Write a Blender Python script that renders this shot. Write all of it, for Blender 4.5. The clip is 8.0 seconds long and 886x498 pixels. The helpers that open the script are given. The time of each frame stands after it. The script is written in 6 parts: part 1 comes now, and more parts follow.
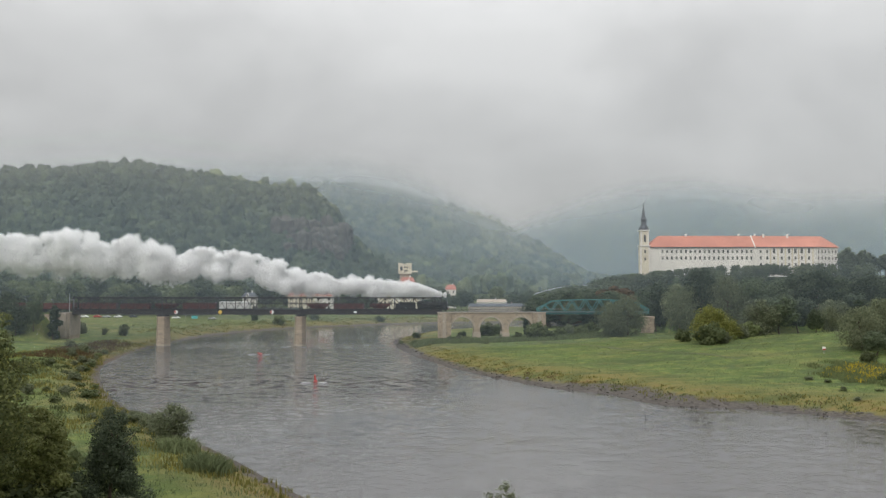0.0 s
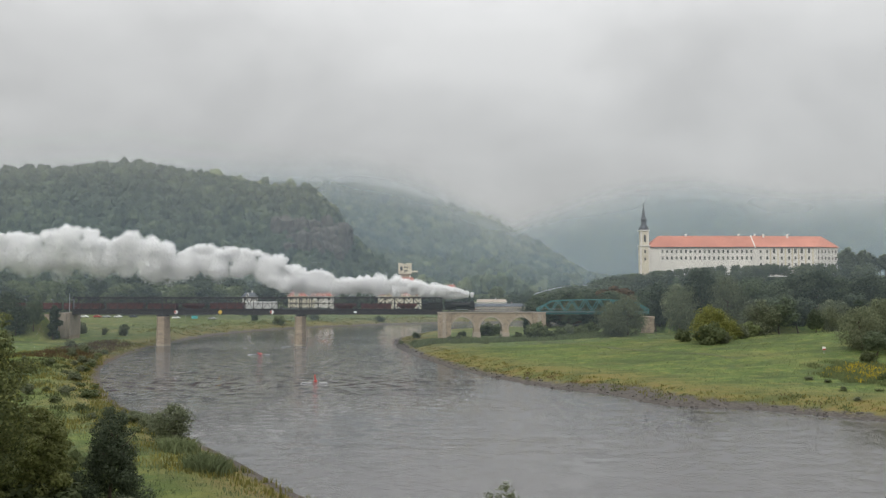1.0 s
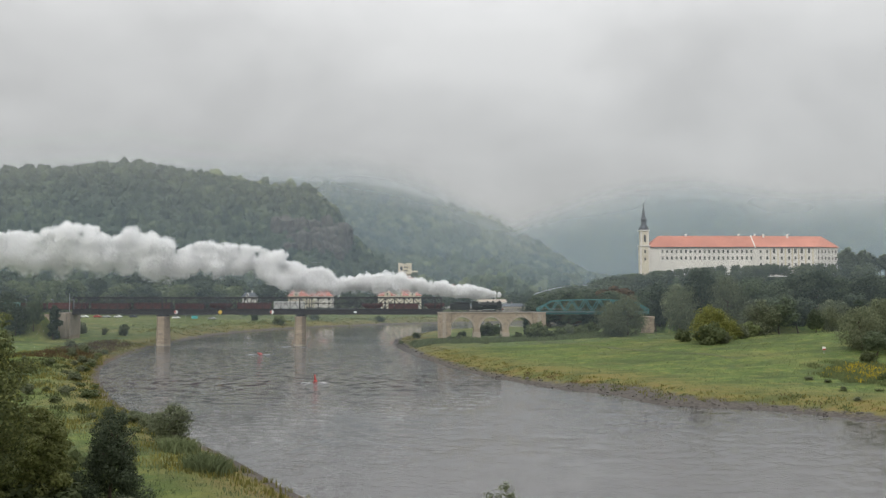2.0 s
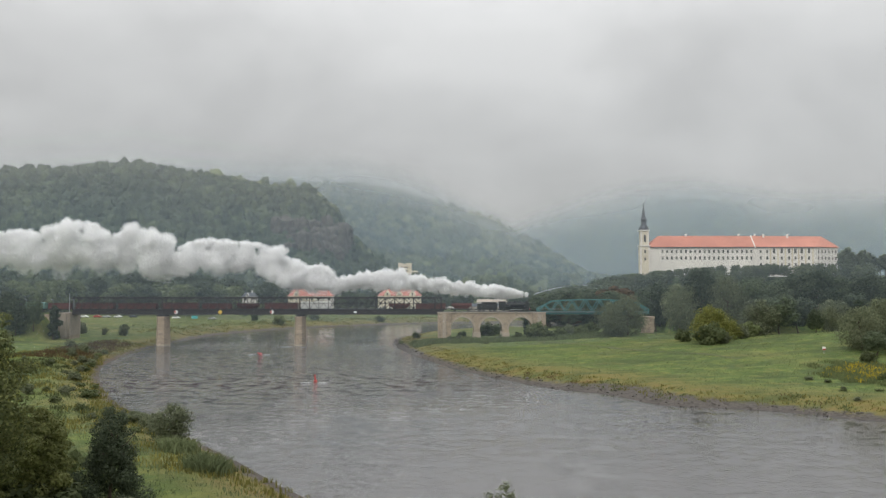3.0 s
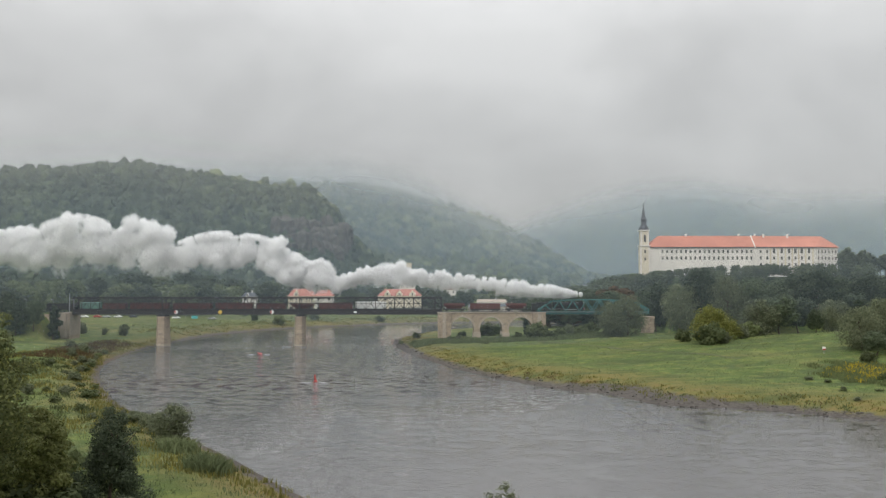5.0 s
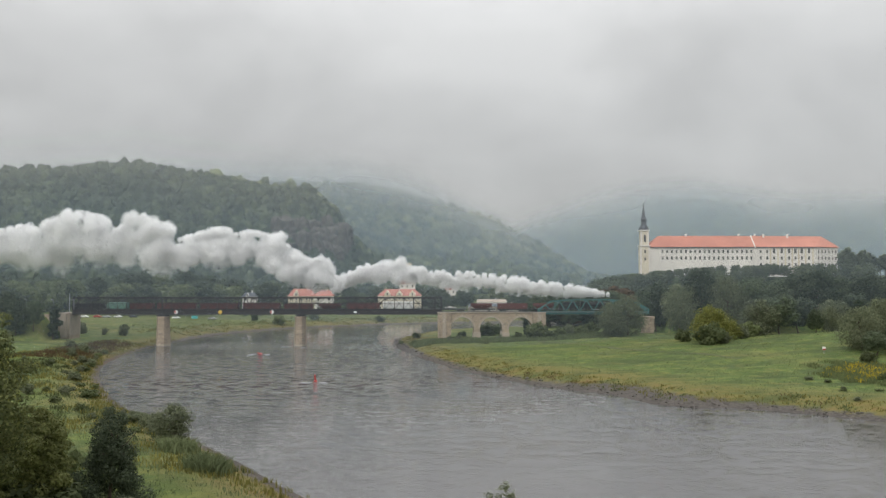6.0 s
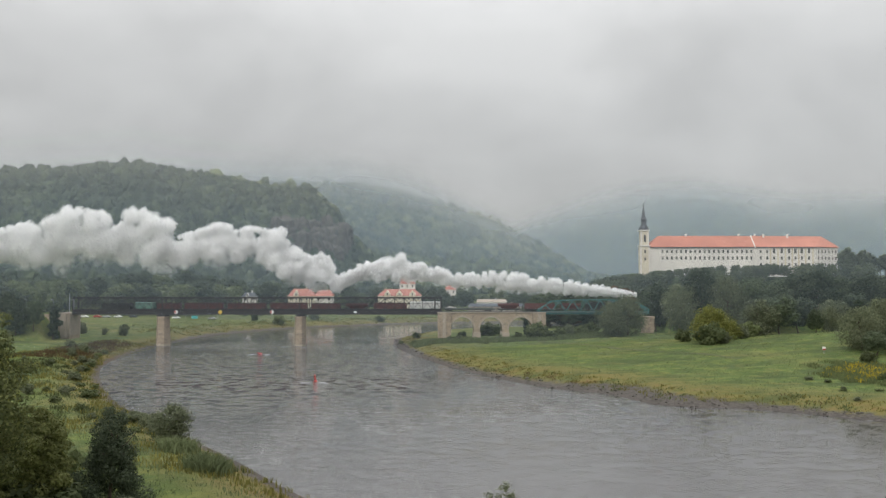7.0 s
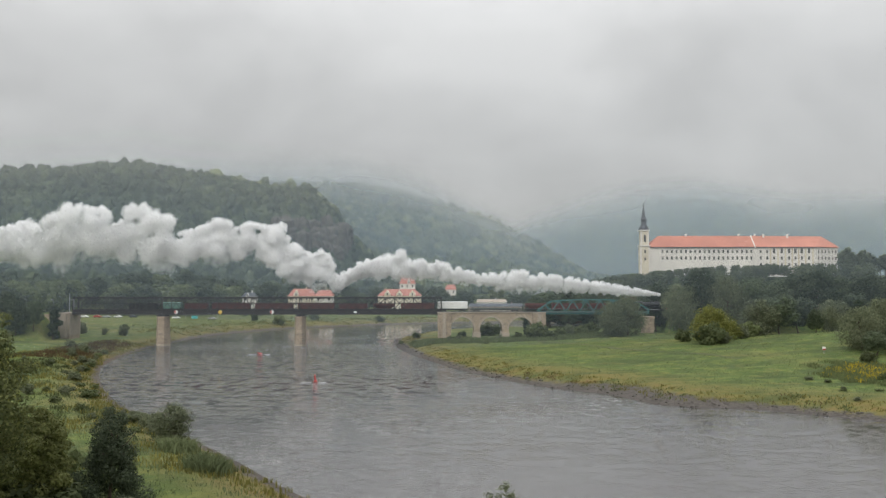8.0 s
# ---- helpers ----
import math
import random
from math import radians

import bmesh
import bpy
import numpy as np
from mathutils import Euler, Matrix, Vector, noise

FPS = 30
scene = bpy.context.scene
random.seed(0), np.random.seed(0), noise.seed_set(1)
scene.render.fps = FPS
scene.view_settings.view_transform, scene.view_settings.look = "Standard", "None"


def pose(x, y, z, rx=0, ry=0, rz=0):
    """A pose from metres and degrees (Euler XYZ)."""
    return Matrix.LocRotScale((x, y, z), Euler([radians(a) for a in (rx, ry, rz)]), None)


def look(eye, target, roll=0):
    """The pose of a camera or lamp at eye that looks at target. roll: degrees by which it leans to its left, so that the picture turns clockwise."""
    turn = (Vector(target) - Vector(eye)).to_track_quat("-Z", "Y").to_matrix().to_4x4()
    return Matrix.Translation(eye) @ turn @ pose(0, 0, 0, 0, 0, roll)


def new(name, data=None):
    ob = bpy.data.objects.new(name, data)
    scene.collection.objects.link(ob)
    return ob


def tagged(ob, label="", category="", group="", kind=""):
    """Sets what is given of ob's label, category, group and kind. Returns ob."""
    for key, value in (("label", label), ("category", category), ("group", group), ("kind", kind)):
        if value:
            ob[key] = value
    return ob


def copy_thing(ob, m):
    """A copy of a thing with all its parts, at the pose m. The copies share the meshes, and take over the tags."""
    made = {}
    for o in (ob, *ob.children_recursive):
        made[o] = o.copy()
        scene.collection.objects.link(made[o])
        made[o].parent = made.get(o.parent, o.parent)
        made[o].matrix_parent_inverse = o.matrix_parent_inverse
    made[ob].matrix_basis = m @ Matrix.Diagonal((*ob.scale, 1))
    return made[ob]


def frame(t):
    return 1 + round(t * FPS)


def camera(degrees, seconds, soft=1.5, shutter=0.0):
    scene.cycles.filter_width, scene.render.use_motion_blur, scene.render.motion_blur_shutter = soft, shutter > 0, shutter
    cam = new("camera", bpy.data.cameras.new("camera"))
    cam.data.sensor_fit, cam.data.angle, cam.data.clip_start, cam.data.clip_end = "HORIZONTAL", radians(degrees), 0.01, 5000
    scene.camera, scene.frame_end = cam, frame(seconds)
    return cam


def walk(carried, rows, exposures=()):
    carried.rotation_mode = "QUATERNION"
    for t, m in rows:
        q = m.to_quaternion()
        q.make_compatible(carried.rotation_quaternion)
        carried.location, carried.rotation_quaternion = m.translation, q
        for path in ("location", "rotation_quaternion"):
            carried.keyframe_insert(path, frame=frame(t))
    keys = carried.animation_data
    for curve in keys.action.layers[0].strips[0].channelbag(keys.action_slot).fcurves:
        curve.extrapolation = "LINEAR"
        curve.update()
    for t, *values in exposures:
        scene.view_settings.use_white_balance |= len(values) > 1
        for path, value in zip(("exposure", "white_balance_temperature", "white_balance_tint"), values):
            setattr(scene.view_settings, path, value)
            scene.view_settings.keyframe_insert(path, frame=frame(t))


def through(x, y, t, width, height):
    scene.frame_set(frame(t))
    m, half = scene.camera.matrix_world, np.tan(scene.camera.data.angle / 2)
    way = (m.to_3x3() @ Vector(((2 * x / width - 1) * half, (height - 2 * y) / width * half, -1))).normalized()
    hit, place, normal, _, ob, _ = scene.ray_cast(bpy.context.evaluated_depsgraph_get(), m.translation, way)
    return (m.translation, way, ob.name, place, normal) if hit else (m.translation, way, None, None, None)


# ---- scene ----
cam = camera(55.18, 8.0, soft=1.3)
EYE = pose(0, 0, 25, 92.252, 0, 0)
walk(cam, [(0.0, EYE), (8.0, EYE)])

# ---- light: an overcast sky, with a faint wide sun behind the cloud ----
SUN_HEIGHT, SUN_TURN = radians(48), radians(215)


def make_world():
    world = bpy.data.worlds.new("overcast_sky")
    scene.world = world
    world.use_nodes = True
    nt = world.node_tree
    nt.nodes.clear()
    N, L = nt.nodes.new, nt.links.new
    out, bg = N("ShaderNodeOutputWorld"), N("ShaderNodeBackground")
    sky = N("ShaderNodeTexSky")
    sky.sky_type, sky.sun_disc = "NISHITA", False
    sky.sun_elevation, sky.sun_rotation = SUN_HEIGHT, SUN_TURN
    dim = N("ShaderNodeVectorMath")
    dim.operation = "SCALE"
    dim.inputs["Scale"].default_value = 0.09
    L(sky.outputs[0], dim.inputs[0])
    co = N("ShaderNodeTexCoord")
    mp = N("ShaderNodeMapping")
    mp.inputs["Scale"].default_value = (1.0, 1.0, 1.7)
    L(co.outputs["Generated"], mp.inputs[0])
    big, small = N("ShaderNodeTexNoise"), N("ShaderNodeTexNoise")
    big.inputs["Scale"].default_value, big.inputs["Detail"].default_value = 3.4, 5
    big.inputs["Distortion"].default_value = 0.5
    small.inputs["Scale"].default_value, small.inputs["Detail"].default_value = 9.0, 4
    L(mp.outputs[0], big.inputs["Vector"]), L(mp.outputs[0], small.inputs["Vector"])
    mix = N("ShaderNodeMix")
    mix.inputs[0].default_value = 0.25
    L(big.outputs[0], mix.inputs[2]), L(small.outputs[0], mix.inputs[3])
    cloud = N("ShaderNodeMapRange")
    cloud.inputs[1].default_value, cloud.inputs[2].default_value = 0.36, 0.64
    cloud.inputs[3].default_value, cloud.inputs[4].default_value = 0.86, 1.07
    L(mix.outputs[0], cloud.inputs[0])
    sep = N("ShaderNodeSeparateXYZ")
    L(co.outputs["Generated"], sep.inputs[0])
    rise = N("ShaderNodeValToRGB")
    el = rise.color_ramp.elements
    el[0].position, el[0].color = 0.0, (0.43, 0.435, 0.43, 1)
    el[1].position, el[1].color = 1.0, (1.85, 1.88, 1.92, 1)
    mid = el.new(0.12)
    mid.color = (0.53, 0.535, 0.53, 1)
    mid = el.new(0.28)
    mid.color = (0.72, 0.725, 0.72, 1)
    mid = el.new(0.5)
    mid.color = (1.4, 1.41, 1.42, 1)
    L(sep.outputs["Z"], rise.inputs[0])
    grey = N("ShaderNodeVectorMath")
    grey.operation = "SCALE"
    L(rise.outputs[0], grey.inputs[0]), L(cloud.outputs[0], grey.inputs["Scale"])
    both = N("ShaderNodeMix")
    both.data_type = "RGBA"
    both.inputs[0].default_value = 0.94
    L(dim.outputs[0], both.inputs[6]), L(grey.outputs[0], both.inputs[7])
    L(both.outputs[2], bg.inputs["Color"])
    bg.inputs["Strength"].default_value = 1.0
    L(bg.outputs[0], out.inputs[0])


make_world()
sun_data = bpy.data.lights.new("sun", "SUN")
sun_data.energy, sun_data.angle, sun_data.color = 1.5, radians(35), (1.0, 0.97, 0.92)
sun = new("sun", sun_data)
# from behind the camera, a little to its left
sun.matrix_world = look((-60, -80, 110), (0, 60, 0))


# ---- materials ----
def node_mat(name):
    m = bpy.data.materials.new(name)
    m.use_nodes = True
    nt = m.node_tree
    return m, nt, nt.nodes["Principled BSDF"]


def noise_node(nt, vec, scale, detail=4, rough=0.55):
    n = nt.nodes.new("ShaderNodeTexNoise")
    n.inputs["Scale"].default_value, n.inputs["Detail"].default_value, n.inputs["Roughness"].default_value = scale, detail, rough
    if vec is not None:
        nt.links.new(vec, n.inputs["Vector"])
    return n.outputs[0]


def span(nt, value, a, b, lo=0.0, hi=1.0, smooth=False):
    n = nt.nodes.new("ShaderNodeMapRange")
    if smooth:
        n.interpolation_type = "SMOOTHSTEP"
    for i, v in enumerate((a, b, lo, hi)):
        n.inputs[i + 1].default_value = v
    nt.links.new(value, n.inputs[0])
    return n.outputs[0]


def blend(nt, fac, a, b):
    n = nt.nodes.new("ShaderNodeMix")
    n.data_type = "RGBA"
    if hasattr(fac, "links"):
        nt.links.new(fac, n.inputs[0])
    else:
        n.inputs[0].default_value = fac
    for i, c in ((6, a), (7, b)):
        if hasattr(c, "links"):
            nt.links.new(c, n.inputs[i])
        else:
            n.inputs[i].default_value = (*c, 1)
    return n.outputs[2]


def times(nt, a, b):
    n = nt.nodes.new("ShaderNodeMath")
    n.operation = "MULTIPLY"
    for i, v in ((0, a), (1, b)):
        if hasattr(v, "links"):
            nt.links.new(v, n.inputs[i])
        else:
            n.inputs[i].default_value = v
    return n.outputs[0]


def add_bump(nt, bsdf, height, strength, distance):
    b = nt.nodes.new("ShaderNodeBump")
    b.inputs["Strength"].default_value, b.inputs["Distance"].default_value = strength, distance
    nt.links.new(height, b.inputs["Height"])
    nt.links.new(b.outputs[0], bsdf.inputs["Normal"])


def surface(name, dark, light, grain=3.0, stain=0.3, rough=0.8, metal=0.0, wear=None, bump=0.02, piece=0.0, spec=0.5):
    """A weathered surface: grain and stains between two colours, patches of wear, and fine relief."""
    m, nt, bs = node_mat(name)
    co = nt.nodes.new("ShaderNodeTexCoord").outputs["Object"]
    fine, large = noise_node(nt, co, grain, 6, 0.65), noise_node(nt, co, stain, 4)
    col = blend(nt, span(nt, fine, 0.3, 0.7), dark, light)
    mean = tuple((a + b) / 2 for a, b in zip(dark, light))
    col = blend(nt, span(nt, large, 0.35, 0.7, 0.0, 0.7), col, tuple(c * 0.7 for c in mean))
    if wear:
        col = blend(nt, span(nt, noise_node(nt, co, stain * 4, 7, 0.7), 0.54, 0.66, 0, 0.85), col, wear)
    if piece:
        rnd = nt.nodes.new("ShaderNodeObjectInfo").outputs["Random"]
        col = blend(nt, span(nt, rnd, 0, 1, 0, piece), col, tuple(c * 0.45 for c in mean))
    nt.links.new(col, bs.inputs["Base Color"])
    nt.links.new(span(nt, fine, 0.3, 0.7, max(rough - 0.12, 0.05), min(rough + 0.1, 1)), bs.inputs["Roughness"])
    bs.inputs["Metallic"].default_value = metal
    bs.inputs["Specular IOR Level"].default_value = spec
    add_bump(nt, bs, fine, 0.6, bump)
    return m


def foliage(name, dark, light, tint, island=True, bump=0.0, scale=0.5):
    """Leaves: each clump and each tree a little different, some light passing through."""
    m, nt, bs = node_mat(name)
    co = nt.nodes.new("ShaderNodeTexCoord").outputs["Object"]
    geo = nt.nodes.new("ShaderNodeNewGeometry")
    rnd = nt.nodes.new("ShaderNodeObjectInfo").outputs["Random"]
    col = blend(nt, span(nt, geo.outputs["Random Per Island"], 0, 1), dark, light)
    col = blend(nt, span(nt, geo.outputs["Random Per Island"], 0.86, 0.93, 0, 0.8), col, tuple(min(c * 1.35, 0.9) for c in light))
    col = blend(nt, span(nt, noise_node(nt, co, scale, 3), 0.4, 0.7, 0, 0.6), col, tuple(c * 0.6 for c in dark))
    col = blend(nt, span(nt, rnd, 0, 0.5, 0.65, 0.0), col, tint)
    col = blend(nt, span(nt, rnd, 0.5, 1, 0.0, 0.5), col, tuple(min(c * 1.25, 0.9) for c in light))
    nt.links.new(col, bs.inputs["Base Color"])
    bs.inputs["Roughness"].default_value = 0.75
    bs.inputs["Specular IOR Level"].default_value = 0.25
    if bump:
        add_bump(nt, bs, noise_node(nt, co, 0.9, 6, 0.7), 1.0, bump)
    else:
        tr = nt.nodes.new("ShaderNodeBsdfTranslucent")
        nt.links.new(col, tr.inputs[0])
        mx = nt.nodes.new("ShaderNodeMixShader")
        mx.inputs[0].default_value = 0.45
        nt.links.new(bs.outputs[0], mx.inputs[1]), nt.links.new(tr.outputs[0], mx.inputs[2])
        nt.links.new(mx.outputs[0], nt.nodes["Material Output"].inputs[0])
    return m


def ground_material():
    m, nt, bs = node_mat("meadow_and_bank")
    co = nt.nodes.new("ShaderNodeTexCoord").outputs["Object"]

    def attr(name):
        a = nt.nodes.new("ShaderNodeAttribute")
        a.attribute_name = name
        return a.outputs["Fac"]
    shore, side, rock, track = attr("shore"), attr("side"), attr("rock"), attr("track")
    fine, tuft, large = noise_node(nt, co, 2.2, 6, 0.7), noise_node(nt, co, 0.35, 5, 0.65), noise_node(nt, co, 0.045, 4)
    stretch = nt.nodes.new("ShaderNodeMapping")
    stretch.inputs["Scale"].default_value = (0.05, 0.16, 0.2)
    nt.links.new(co, stretch.inputs[0])
    swathe = noise_node(nt, stretch.outputs[0], 1.0, 5, 0.65)
    grass = blend(nt, span(nt, fine, 0.3, 0.7), (0.042, 0.073, 0.018), (0.1, 0.148, 0.036))
    grass = blend(nt, span(nt, tuft, 0.45, 0.62, 0, 0.85), grass, (0.155, 0.185, 0.045))
    grass = blend(nt, span(nt, swathe, 0.46, 0.6, 0, 0.9), grass, (0.05, 0.072, 0.024))
    grass = blend(nt, span(nt, large, 0.52, 0.7, 0, 0.5), grass, (0.18, 0.165, 0.06))
    mott = noise_node(nt, co, 0.13, 5, 0.7)
    grass = blend(nt, span(nt, mott, 0.5, 0.64, 0, 0.6), grass, (0.06, 0.085, 0.024))
    grass = blend(nt, span(nt, mott, 0.46, 0.34, 0, 0.5), grass, (0.18, 0.165, 0.05))
    # dry yellowed fringe along the water
    wob = nt.nodes.new("ShaderNodeMath")
    wob.operation = "MULTIPLY_ADD"
    nt.links.new(tuft, wob.inputs[0])
    wob.inputs[1].default_value = 9.0
    nt.links.new(shore, wob.inputs[2])
    fringe = times(nt, span(nt, wob.outputs[0], 4.0, 7.5, 0, 1, True), span(nt, wob.outputs[0], 10.0, 30.0, 1, 0, True))
    dry = blend(nt, span(nt, tuft, 0.35, 0.65), (0.175, 0.155, 0.045), (0.17, 0.10, 0.045))
    col = blend(nt, times(nt, fringe, span(nt, swathe, 0.35, 0.62, 1.0, 0.15)), grass, dry)
    # stones and mud at the edge
    pebble = noise_node(nt, co, 1.3, 8, 0.8)
    stones = blend(nt, span(nt, pebble, 0.35, 0.65), (0.035, 0.031, 0.028), (0.135, 0.12, 0.105))
    edge = span(nt, wob.outputs[0], 5.8, 8.6, 1, 0, True)
    col = blend(nt, edge, col, stones)
    # weedy brown patches, also dulling the far bank's grass as haze would
    col = blend(nt, times(nt, span(nt, side, 0, 1, 0, 0.75), span(nt, tuft, 0.35, 0.65)), col, (0.125, 0.085, 0.05))
    col = blend(nt, times(nt, track, span(nt, fine, 0.25, 0.6, 0.2, 0.8)), col, (0.1, 0.095, 0.07))
    # forest floor, and bare sandstone where it is steep
    stone = blend(nt, span(nt, noise_node(nt, co, 0.25, 8, 0.75), 0.35, 0.65), (0.07, 0.065, 0.06), (0.32, 0.29, 0.25))
    col = blend(nt, span(nt, rock, 0.2, 0.5), col, (0.045, 0.06, 0.03))
    col = blend(nt, span(nt, rock, 0.6, 0.9), col, stone)
    nt.links.new(col, bs.inputs["Base Color"])
    bs.inputs["Roughness"].default_value = 0.9
    bs.inputs["Specular IOR Level"].default_value = 0.2
    add_bump(nt, bs, fine, 0.8, 0.35)
    return m


def water_material():
    """Silty water: calm and mirror-like, with streaks where the current ruffles it."""
    m, nt, bs = node_mat("river_water")
    co = nt.nodes.new("ShaderNodeTexCoord").outputs["Object"]

    def stretched(sx, sy, turn):
        mp = nt.nodes.new("ShaderNodeMapping")
        mp.inputs["Scale"].default_value = (sx, sy, 1.0)
        mp.inputs["Rotation"].default_value = (0, 0, radians(turn))
        nt.links.new(co, mp.inputs[0])
        return mp.outputs[0]
    ripple = noise_node(nt, stretched(0.5, 0.3, 8), 1.0, 4, 0.65)
    swell = noise_node(nt, stretched(0.03, 0.07, 15), 1.0, 3, 0.5)
    streak = noise_node(nt, stretched(0.26, 0.34, 12), 1.0, 6, 0.7)
    patch = noise_node(nt, stretched(0.012, 0.02, -25), 1.0, 3, 0.5)
    # the current is strongest, and the surface roughest, at the outside of the bend
    bend = nt.nodes.new("ShaderNodeVectorMath")
    bend.operation = "DISTANCE"
    nt.links.new(stretched(0.016, 0.009, 0), bend.inputs[0])
    bend.inputs[1].default_value = (-1.12, 2.3, 0)
    patch = times(nt, patch, span(nt, bend.outputs["Value"], 0.45, 1.2, 1.35, 0.74, True))
    amount = times(nt, span(nt, streak, 0.47, 0.62, 0.06, 1.0), span(nt, patch, 0.42, 0.6, 0.16, 1.0))
    both = nt.nodes.new("ShaderNodeMath")
    both.operation = "MULTIPLY_ADD"
    nt.links.new(ripple, both.inputs[0])
    nt.links.new(times(nt, amount, 0.33), both.inputs[1])
    nt.links.new(times(nt, swell, 0.11), both.inputs[2])
    bs.inputs["Base Color"].default_value = (0.07, 0.066, 0.064, 1)
    nt.links.new(span(nt, amount, 0.0, 1.0, 0.07, 0.04), bs.inputs["Roughness"])
    bs.inputs["IOR"].default_value = 1.85
    bs.inputs["Specular IOR Level"].default_value = 0.5
    add_bump(nt, bs, both.outputs[0], 0.9, 0.9)
    return m


def mist_material(name, thin, cloud, drift, low=-0.3, high=0.05):
    """Colour of a sheet that stands in for haze: even in the valley, closing into torn cloud about the hilltops."""
    m, nt, bs = node_mat(name)
    nt.nodes.remove(bs)
    obj = nt.nodes.new("ShaderNodeTexCoord").outputs["Object"]

    def attr(key):
        a = nt.nodes.new("ShaderNodeAttribute")
        a.attribute_name = key
        return a.outputs["Fac"]
    rise, ends = attr("rise"), attr("ends")
    mp = nt.nodes.new("ShaderNodeMapping")
    mp.inputs["Scale"].default_value = (1.0, 1.0, 1.8)
    nt.links.new(obj, mp.inputs[0])
    torn = noise_node(nt, mp.outputs[0], drift, 5, 0.6)
    wav = nt.nodes.new("ShaderNodeMath")
    wav.operation = "MULTIPLY_ADD"
    nt.links.new(torn, wav.inputs[0])
    wav.inputs[1].default_value = 0.6
    nt.links.new(rise, wav.inputs[2])
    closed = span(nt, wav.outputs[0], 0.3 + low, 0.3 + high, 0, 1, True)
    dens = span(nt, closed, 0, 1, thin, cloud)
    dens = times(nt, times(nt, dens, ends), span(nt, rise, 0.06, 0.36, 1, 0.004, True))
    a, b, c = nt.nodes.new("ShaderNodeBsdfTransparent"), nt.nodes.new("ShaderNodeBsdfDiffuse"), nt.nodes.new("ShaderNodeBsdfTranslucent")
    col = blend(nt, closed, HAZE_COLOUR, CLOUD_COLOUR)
    for n in (b, c):
        nt.links.new(col, n.inputs["Color"])
    half, mx = nt.nodes.new("ShaderNodeMixShader"), nt.nodes.new("ShaderNodeMixShader")
    half.inputs[0].default_value = 0.5
    nt.links.new(b.outputs[0], half.inputs[1]), nt.links.new(c.outputs[0], half.inputs[2])
    nt.links.new(dens, mx.inputs[0])
    nt.links.new(a.outputs[0], mx.inputs[1]), nt.links.new(half.outputs[0], mx.inputs[2])
    nt.links.new(mx.outputs[0], nt.nodes["Material Output"].inputs[0])
    return m


# haze tint put into the sheets' colour: bluish where thin, nearly white in thick cloud
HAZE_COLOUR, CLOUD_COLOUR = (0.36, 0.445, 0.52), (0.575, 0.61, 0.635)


def steam_material(name, through):
    """Droplets that scatter light on both sides."""
    m, nt, bs = node_mat(name)
    nt.nodes.remove(bs)
    co = nt.nodes.new("ShaderNodeTexCoord").outputs["Object"]
    col = blend(nt, span(nt, noise_node(nt, co, 1.5, 4), 0.3, 0.7), (0.90, 0.90, 0.905), (0.94, 0.94, 0.935))
    df, tr = nt.nodes.new("ShaderNodeBsdfDiffuse"), nt.nodes.new("ShaderNodeBsdfTranslucent")
    nt.links.new(col, df.inputs[0]), nt.links.new(col, tr.inputs[0])
    mx = nt.nodes.new("ShaderNodeMixShader")
    mx.inputs[0].default_value = through
    nt.links.new(df.outputs[0], mx.inputs[1]), nt.links.new(tr.outputs[0], mx.inputs[2])
    nt.links.new(mx.outputs[0], nt.nodes["Material Output"].inputs[0])
    return m


GROUND, WATER = ground_material(), water_material()
STEAM = steam_material("white_steam", 0.5)
IRON = surface("dark_riveted_iron", (0.012, 0.010, 0.011), (0.028, 0.024, 0.024), 4, 0.4, 0.7, 0.1, wear=(0.05, 0.034, 0.029))
TEAL = surface("teal_bridge_paint", (0.035, 0.13, 0.125), (0.055, 0.18, 0.17), 3, 0.3, 0.55, wear=(0.09, 0.12, 0.11))
SANDSTONE = surface("weathered_sandstone", (0.27, 0.21, 0.15), (0.47, 0.38, 0.28), 1.6, 0.22, 0.9, wear=(0.17, 0.14, 0.11), bump=0.08, piece=0.2)
PALE_STONE = surface("pale_stone_blocks", (0.30, 0.25, 0.195), (0.46, 0.395, 0.32), 1.6, 0.3, 0.9, bump=0.06)
BLACK_STEEL = surface("sooty_black_steel", (0.010, 0.010, 0.011), (0.026, 0.026, 0.027), 3, 0.5, 0.5, 0.2)
RED_WAGON = surface("faded_oxide_red_paint", (0.085, 0.028, 0.026), (0.14, 0.046, 0.04), 2.5, 0.3, 0.75, wear=(0.075, 0.04, 0.03), piece=0.5)
GREY_WAGON = surface("dull_grey_green_paint", (0.07, 0.08, 0.075), (0.11, 0.125, 0.118), 2.5, 0.3, 0.7, wear=(0.07, 0.05, 0.04))
GREEN_WAGON = surface("faded_sea_green_paint", (0.10, 0.21, 0.17), (0.16, 0.29, 0.24), 2.5, 0.3, 0.7)
WHITE_WAGON = surface("off_white_wagon_paint", (0.62, 0.62, 0.60), (0.78, 0.78, 0.76), 2, 0.25, 0.6, wear=(0.5, 0.48, 0.45))
WHITE_WALL = surface("white_limewash", (0.66, 0.62, 0.56), (0.80, 0.76, 0.70), 0.8, 0.06, 0.9, wear=(0.6, 0.56, 0.5), bump=0.01)
CREAM_WALL = surface("cream_plaster", (0.60, 0.53, 0.40), (0.70, 0.63, 0.50), 0.8, 0.1, 0.9, bump=0.01)
RED_TILES = surface("orange_red_roof_tiles", (0.44, 0.165, 0.11), (0.54, 0.225, 0.155), 0.9, 0.08, 0.85, wear=(0.40, 0.12, 0.07), bump=0.06)
